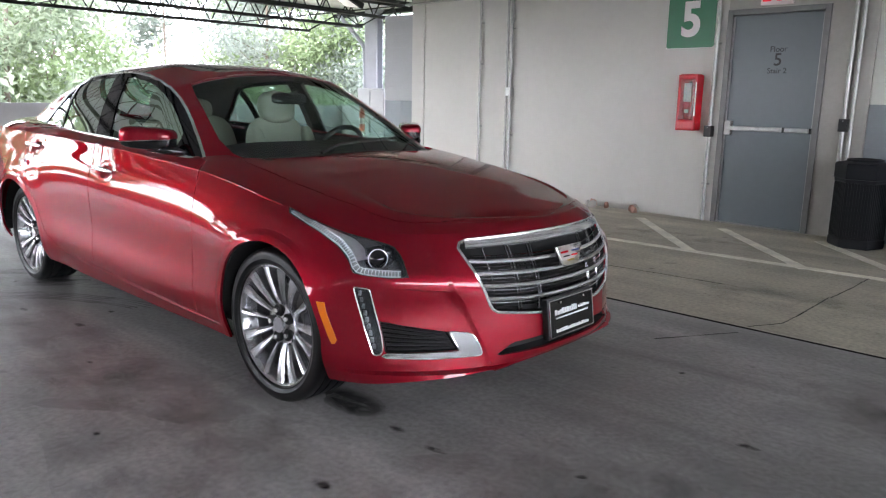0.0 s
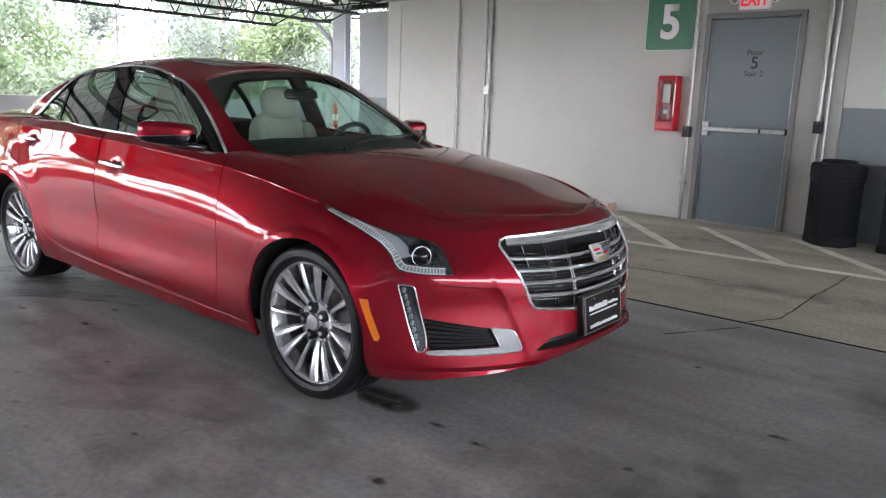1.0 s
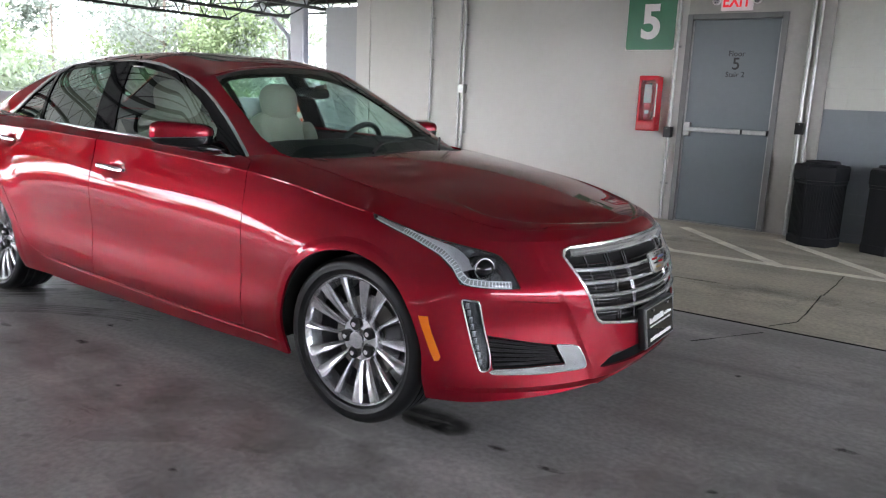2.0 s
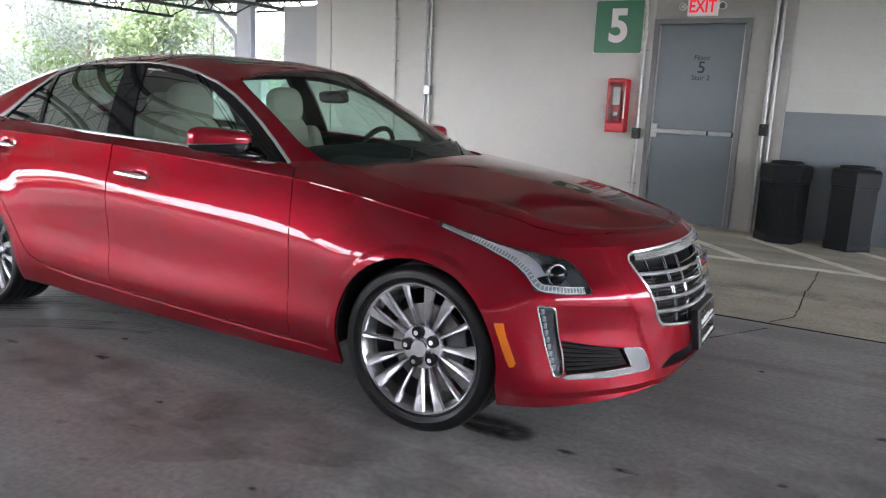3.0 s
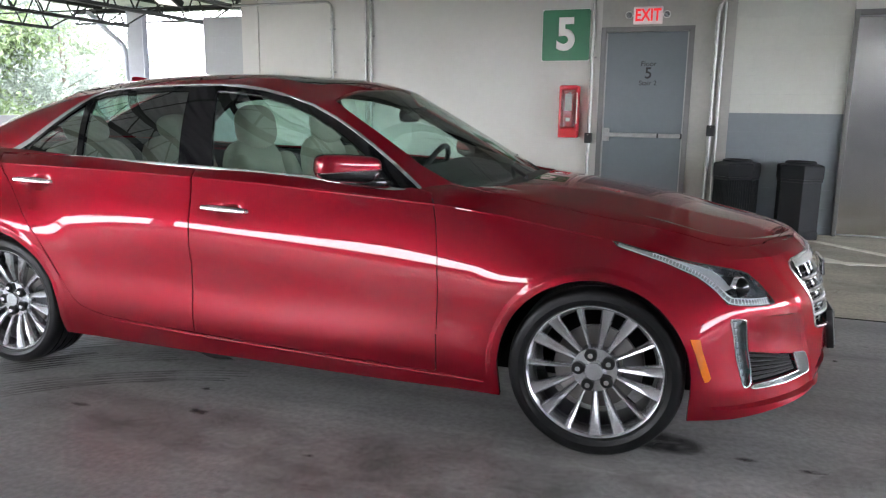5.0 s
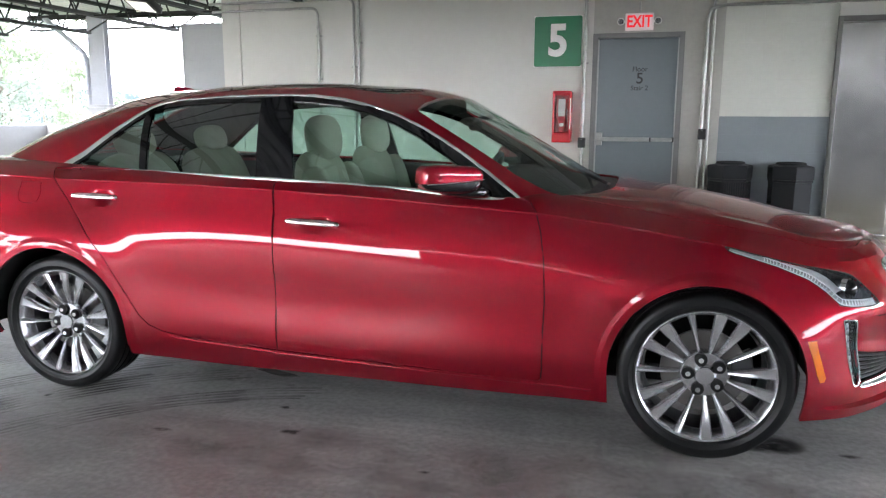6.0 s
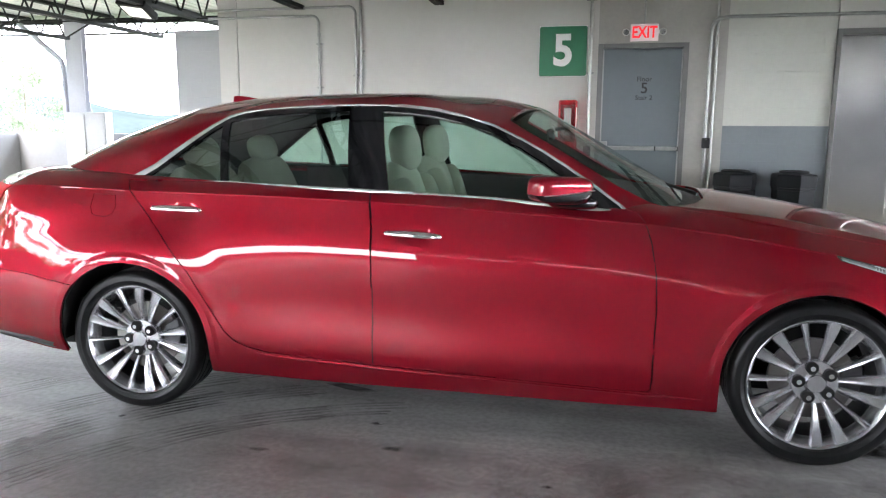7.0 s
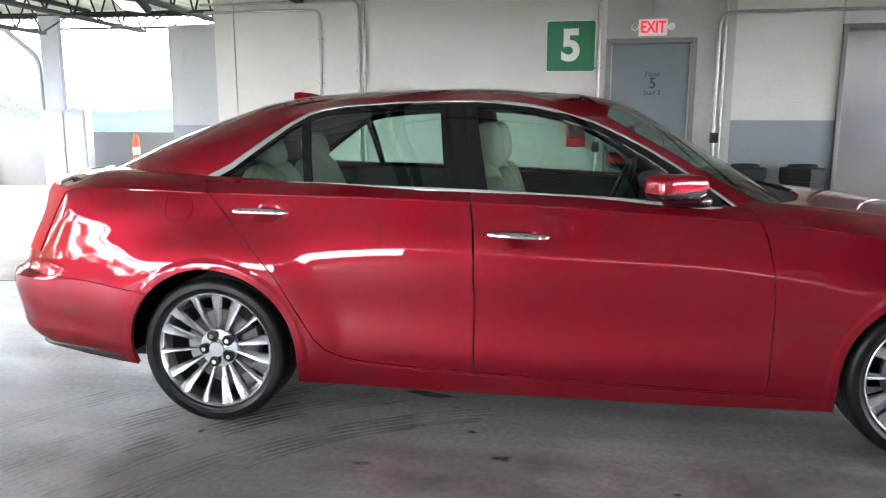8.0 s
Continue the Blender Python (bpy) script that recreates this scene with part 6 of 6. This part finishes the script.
bench = part("rear_seat", cushion(0.50, 1.30, 0.18, pose(-2.42, 0, 0.62, 0, -5, 0), 5), LEATHER, car, "cream leather rear bench", smooth=True)
for y in (-0.36, 0.36):
    part("backrest", cushion(0.16, 0.60, 0.62, pose(-2.72, y, 0.82, 0, -20, 0), 4), LEATHER, bench, smooth=True)
    part("headrest", cushion(0.12, 0.27, 0.155, pose(-2.80, y, 1.165, 0, -18, 0), 2.8), LEATHER, bench, smooth=True)
    for sy in (-0.06, 0.06):
        part("post", rod((-2.80, y + sy, 1.04), (-2.80, y + sy, 1.12), 0.007), CHROME, bench)
part("parcel_shelf", box(0.55, 1.2, 0.03, -3.12, 0, 1.045), TRIM_DARK, car)
dash = cushion(0.52, 1.40, 0.26, pose(-0.72, 0, 0.885, 0, 8, 0), 5)
part("dashboard", dash, TRIM_DARK, car, "dark padded dashboard", smooth=True)
part("instrument_hood", cushion(0.20, 0.36, 0.10, pose(-0.88, 0.37, 0.99), 3), TRIM_DARK, car, smooth=True)
wheel_rim = bmesh.new()
rings = []
for i in range(36):
    a = 2 * math.pi * i / 36
    c = Vector((0, 0.178 * math.cos(a), 0.178 * math.sin(a)))
    rings.append([wheel_rim.verts.new(c + 0.016 * (Vector((1, 0, 0)) * math.cos(b) + c.normalized() * math.sin(b))) for b in (2 * math.pi * k / 8 for k in range(8))])
for i in range(36):
    r0, r1 = rings[i], rings[(i + 1) % 36]
    for k in range(8):
        wheel_rim.faces.new((r0[k], r0[(k + 1) % 8], r1[(k + 1) % 8], r1[k]))
steer_m = pose(-1.085, 0.37, 0.935, 0, 24, 0)
steer = part("steering_wheel", wheel_rim, BLACK, car, "black leather steering wheel", smooth=True)
steer.matrix_local = steer_m
part("airbag_pad", cushion(0.05, 0.16, 0.12, pose(0.02, 0, 0)), TRIM_DARK, steer, smooth=True)
for a in (0, 180, 270):
    part("wheel_arm", cushion(0.02, 0.12, 0.03, pose(0.015, 0.12 * math.cos(radians(a)), 0.12 * math.sin(radians(a)), a, 0, 0)), ALLOY, steer, smooth=True)
part("rear_view_mirror", cushion(0.035, 0.235, 0.065, pose(-1.08, 0, 1.262, 0, -10, 0), 4), GLOSS_BLACK, car, "black rear-view mirror", smooth=True)
part("mirror_stem", rod((-1.06, 0, 1.29), (-0.99, 0, 1.30), 0.01), BLACK, car)
for y in (-0.725, 0.725):
    card = prism([(-2.66, .47), (-.76, .47), (-.76, .962), (-1.2, .996), (-1.8, 1.022), (-2.4, 1.036), (-2.66, 1.04)], 0.06, None, Matrix.Translation((0, y - 0.03, 0)), 0.012)
    part("door_card", card, TRIM_DARK, car, "dark padded door lining")
part("console", box(0.9, 0.24, 0.30, -1.25, 0, 0.47, 0.03), TRIM_DARK, car)


# ---- outside: trees, hills, far houses ----
# haze and glare are mixed into the leaf colours, paler and greyer down the list
LEAF = [material("leaf_green", (0.150, 0.200, 0.095), 0.55), material("leaf_hazed", (0.185, 0.225, 0.150), 0.55), material("leaf_most_hazed", (0.205, 0.235, 0.200), 0.55)]
for leaf_mat in LEAF:
    tree_nodes, tree_links = leaf_mat.node_tree.nodes, leaf_mat.node_tree.links
    geo, hue = tree_nodes.new("ShaderNodeNewGeometry"), tree_nodes.new("ShaderNodeHueSaturation")
    spread = tree_nodes.new("ShaderNodeMapRange")
    spread.inputs["To Min"].default_value, spread.inputs["To Max"].default_value = 0.8, 1.22
    hue.inputs["Color"].default_value = tree_nodes["Principled BSDF"].inputs["Base Color"].default_value
    tree_links.new(geo.outputs["Random Per Island"], spread.inputs["Value"])
    tree_links.new(spread.outputs["Result"], hue.inputs["Value"])
    tree_links.new(hue.outputs["Color"], tree_nodes["Principled BSDF"].inputs["Base Color"])
    thin, both = tree_nodes.new("ShaderNodeBsdfTranslucent"), tree_nodes.new("ShaderNodeMixShader")
    both.inputs[0].default_value = 0.45
    tree_links.new(hue.outputs["Color"], thin.inputs["Color"])
    tree_links.new(tree_nodes["Principled BSDF"].outputs[0], both.inputs[1])
    tree_links.new(thin.outputs[0], both.inputs[2])
    tree_links.new(both.outputs[0], tree_nodes["Material Output"].inputs["Surface"])
BARK = material("grey_bark", (0.11, 0.09, 0.07), 0.9, 0, 3, 0.3, 0.6, 30)


def tree_parts(name, seed, height, spread, leaves, size, mat, label, bare=0.25):
    """A trunk with limbs and a crown of many separate leaf clumps."""
    rs = np.random.RandomState(seed)
    ob = thing(name, label, "tree", group="trees outside the garage")
    bm = bmesh.new()
    top = Vector((rs.uniform(-.6, .6), rs.uniform(-.6, .6), height * 0.93))
    tips = []
    steps = [Vector((0, 0, 0)).lerp(top, s) + Vector((rs.uniform(-.15, .15), rs.uniform(-.15, .15), 0)) * (1 if s else 0) for s in np.linspace(0, 1, 7)]
    for i, (a, b) in enumerate(zip(steps, steps[1:])):
        rod(a, b, 0.24 * (1 - i / 6.6), bm, 8, 0.24 * (1 - (i + 1) / 6.6))
    for k in range(22):
        s = rs.uniform(bare, 0.97)
        a = Vector((0, 0, 0)).lerp(top, s)
        ang, reach = rs.uniform(0, 6.28), spread * rs.uniform(0.45, 1.0) * (1.15 - abs(s - 0.5))
        b = a + Vector((math.cos(ang) * reach, math.sin(ang) * reach, reach * rs.uniform(0.15, 0.7)))
        rod(a, b, 0.065 * (1.2 - s), bm, 5, 0.012)
        tips += [a.lerp(b, f) for f in (0.45, 0.65, 0.8, 0.92, 1.0)]
    part("trunk", bm, BARK, ob, smooth=True)
    tips = np.array([tuple(t) for t in tips] + [tuple(top)] * 4)
    pick = tips[rs.randint(0, len(tips), leaves)]
    cl = rs.normal(0, 1, (leaves, 3)) * (spread * 0.15, spread * 0.15, spread * 0.11)
    c = pick + cl
    d1 = rs.normal(0, 1, (leaves, 3))
    d1 /= np.linalg.norm(d1, axis=1)[:, None]
    d2 = np.cross(d1, rs.normal(0, 1, (leaves, 3)))
    d2 /= np.linalg.norm(d2, axis=1)[:, None]
    sz = (size * rs.uniform(0.55, 1.3, leaves))[:, None]
    bend = np.cross(d1, d2) * sz * 0.25
    v = np.stack([c - d1 * sz, c + d2 * sz * 0.5 + bend, c + d1 * sz, c - d2 * sz * 0.5 + bend], 1).reshape(-1, 3)
    me = bpy.data.meshes.new("crown")
    me.from_pydata(v.tolist(), [], np.arange(4 * leaves).reshape(-1, 4).tolist())
    me.materials.append(mat)
    crown = new("crown", me)
    crown.parent = ob
    return ob


kinds = [tree_parts("tree", 3, 21.0, 4.6, 16000, 0.15, LEAF[0], "tall leafy green tree beyond the parapet"), tree_parts("tree", 8, 18.0, 4.0, 15000, 0.14, LEAF[1], "leafy green tree beyond the parapet, paled by haze in its colour"), tree_parts("tree", 15, 23.0, 4.4, 9500, 0.15, LEAF[2], "tall thin-crowned tree beyond the parapet", 0.35)]
kinds[0].matrix_world, kinds[1].matrix_world, kinds[2].matrix_world = pose(-31, 9.5, -11), pose(-29, 7.5, -11), pose(-33, 21.5, -11)
for k, (i, x, y, s, turn) in enumerate(((1, -27, 6, 1.1, 40), (0, -32, 22.5, 1.0, 200), (2, -30, 26, 0.9, 120), (1, -40, 13, 0.72, 260), (2, -37, 25, 1.0, 70), (1, -34, 30, 1.0, 310), (2, -44, 17, 0.72, 150), (1, -41, 31, 0.92, 30), (2, -38, 35, 0.85, 10), (0, -42, 9, 1.0, 10), (1, -36, 4, 1.0, 77), (1, -50, 42, 0.80, 222), (0, -45, 26, 1.0, 190), (1, -62, 58, 0.78, 60), (0, -58, 50, 0.82, 90), (0, -30, -4, 1.0, 15), (1, -29, 1, 1.0, 100), (1, -70, 72, 0.62, 0), (1, -40, 43, 0.95, 80), (2, -46, 47, 0.9, 200), (1, -33, 35, 0.72, 200), (2, -34, 15.8, 0.86, 45), (1, -42, 20, 0.80, 140))):
    t = copy_thing(kinds[i], pose(x, y, -11, 0, 0, turn))
    t.scale = (s, s, s)

# unseen row added to the south-west, tall enough to block sky from the doors' reflections
for k in range(9):
    t = copy_thing(kinds[k % 2], pose(-40 - 4 * (k % 2), -3 - 3.9 * k, -11, 0, 0, 67 * k))
    t.scale = (0.95, 0.95, 1.02) if k < 5 else (0.84, 0.84, 0.86 if k < 7 else 0.74)

haze_hill = material("hazy_hill", (0.032, 0.041, 0.041), 0.95, 0, 0.02, 0.2, spec=0.0)
hill = bmesh.new()
rs = np.random.RandomState(2)
rows = []
for k in range(61):
    a = radians(90 + 100 * k / 60)
    d = 420
    h = 21 + 5 * math.sin(k * 0.31) + 3 * math.sin(k * 0.83 + 1) + rs.uniform(-.8, .8)
    rows.append([hill.verts.new((math.cos(a) * d * f, math.sin(a) * d * f, z)) for f, z in ((1.0, -11.0), (1.1, -11 + h * 0.7), (1.25, -11 + h), (1.5, -11.0))])
for r0, r1 in zip(rows, rows[1:]):
    for k in range(3):
        hill.faces.new((r0[k], r0[k + 1], r1[k + 1], r1[k]))
tagged(part("backdrop_hill", hill, haze_hill, smooth=True), "pale hazy wooded hill on the horizon", "hill", kind="structure")


def house(x, y, w, d, h, turn):
    ob = thing("house", "small pale house with a low roof far off", "house", pose(x, y, -11, 0, 0, turn), group="far houses")
    part("wall", box(w, d, h, 0, 0, 0), material("house_wall", (0.10, 0.098, 0.094), 0.8, 0, 1, 0.1), ob)
    roof = bmesh.new()
    prism([(-w / 2 - 0.4, h), (w / 2 + 0.4, h), (0, h + 2.2)], d + 0.8, roof, Matrix.Translation((0, -d / 2 - 0.4, 0)))
    part("roof", roof, PARAPET, ob)
    for k in (-1, 0, 1):
        part("window", box(1.1, 0.1, 1.3, k * w / 3.4, -d / 2 - 0.03, h * 0.45), GLOSS_BLACK, ob)
    return ob


for x, y, w, d, h, turn in ((-62, 86, 15, 9, 7.5, 30), (-44, 92, 13, 9, 6.5, 10), (-78, 70, 14, 10, 7, 55), (-30, 100, 16, 9, 6.8, -10)):
    house(x, y, w, d, h, turn)


# ---- pieces: painted blocks of the two block walls ----
def block_courses(parent_name, u0, u1, face, back, z0, z1, split, length, m, pale):
    """Courses of painted block, each a piece, set proud of the mortar core."""
    parent = bpy.data.objects[parent_name]
    inv = parent.matrix_world.inverted()
    meshes = {}
    z, row = split - math.ceil((split - z0) / 0.2025) * 0.2025, 0
    while z < z1 - 0.02:
        lo, hi = max(z, z0), min(z + 0.2018, z1)
        u = u0 - (length / 2 if row % 2 else 0)
        while u < u1 - 0.01:
            a, b = max(u, u0), min(u + length - 0.0003, u1)
            key = (round(b - a, 3), round(hi - lo, 3), lo >= split - 0.01)
            if b - a > 0.02 and hi - lo > 0.02:
                if key not in meshes:
                    tmp = part("block", box(b - a, back - face, hi - lo, 0, (back - face) / 2, 0, 0.0008, None, 1), pale if key[2] else BLOCK_GREY)
                    meshes[key] = tmp.data
                    bpy.data.objects.remove(tmp)
                o = new("block", meshes[key])
                o.parent = parent
                o.matrix_local = inv @ m @ Matrix.Translation(((a + b) / 2, face, lo))
            u += length
        z, row = z + 0.2025, row + 1


bpy.context.view_layer.update()
block_courses("wall_block_core", 0.642, 1.778, 0.02, 0.0275, 0.0, WALL_TOP, 1.30, 0.405, WALL, BLOCK_WHITE)
block_courses("wall_stub_core", -6.453, -5.786, 0.02, 0.0275, 0.0, 2.53, 1.235, 0.405, WALL, STUB_PAINT)
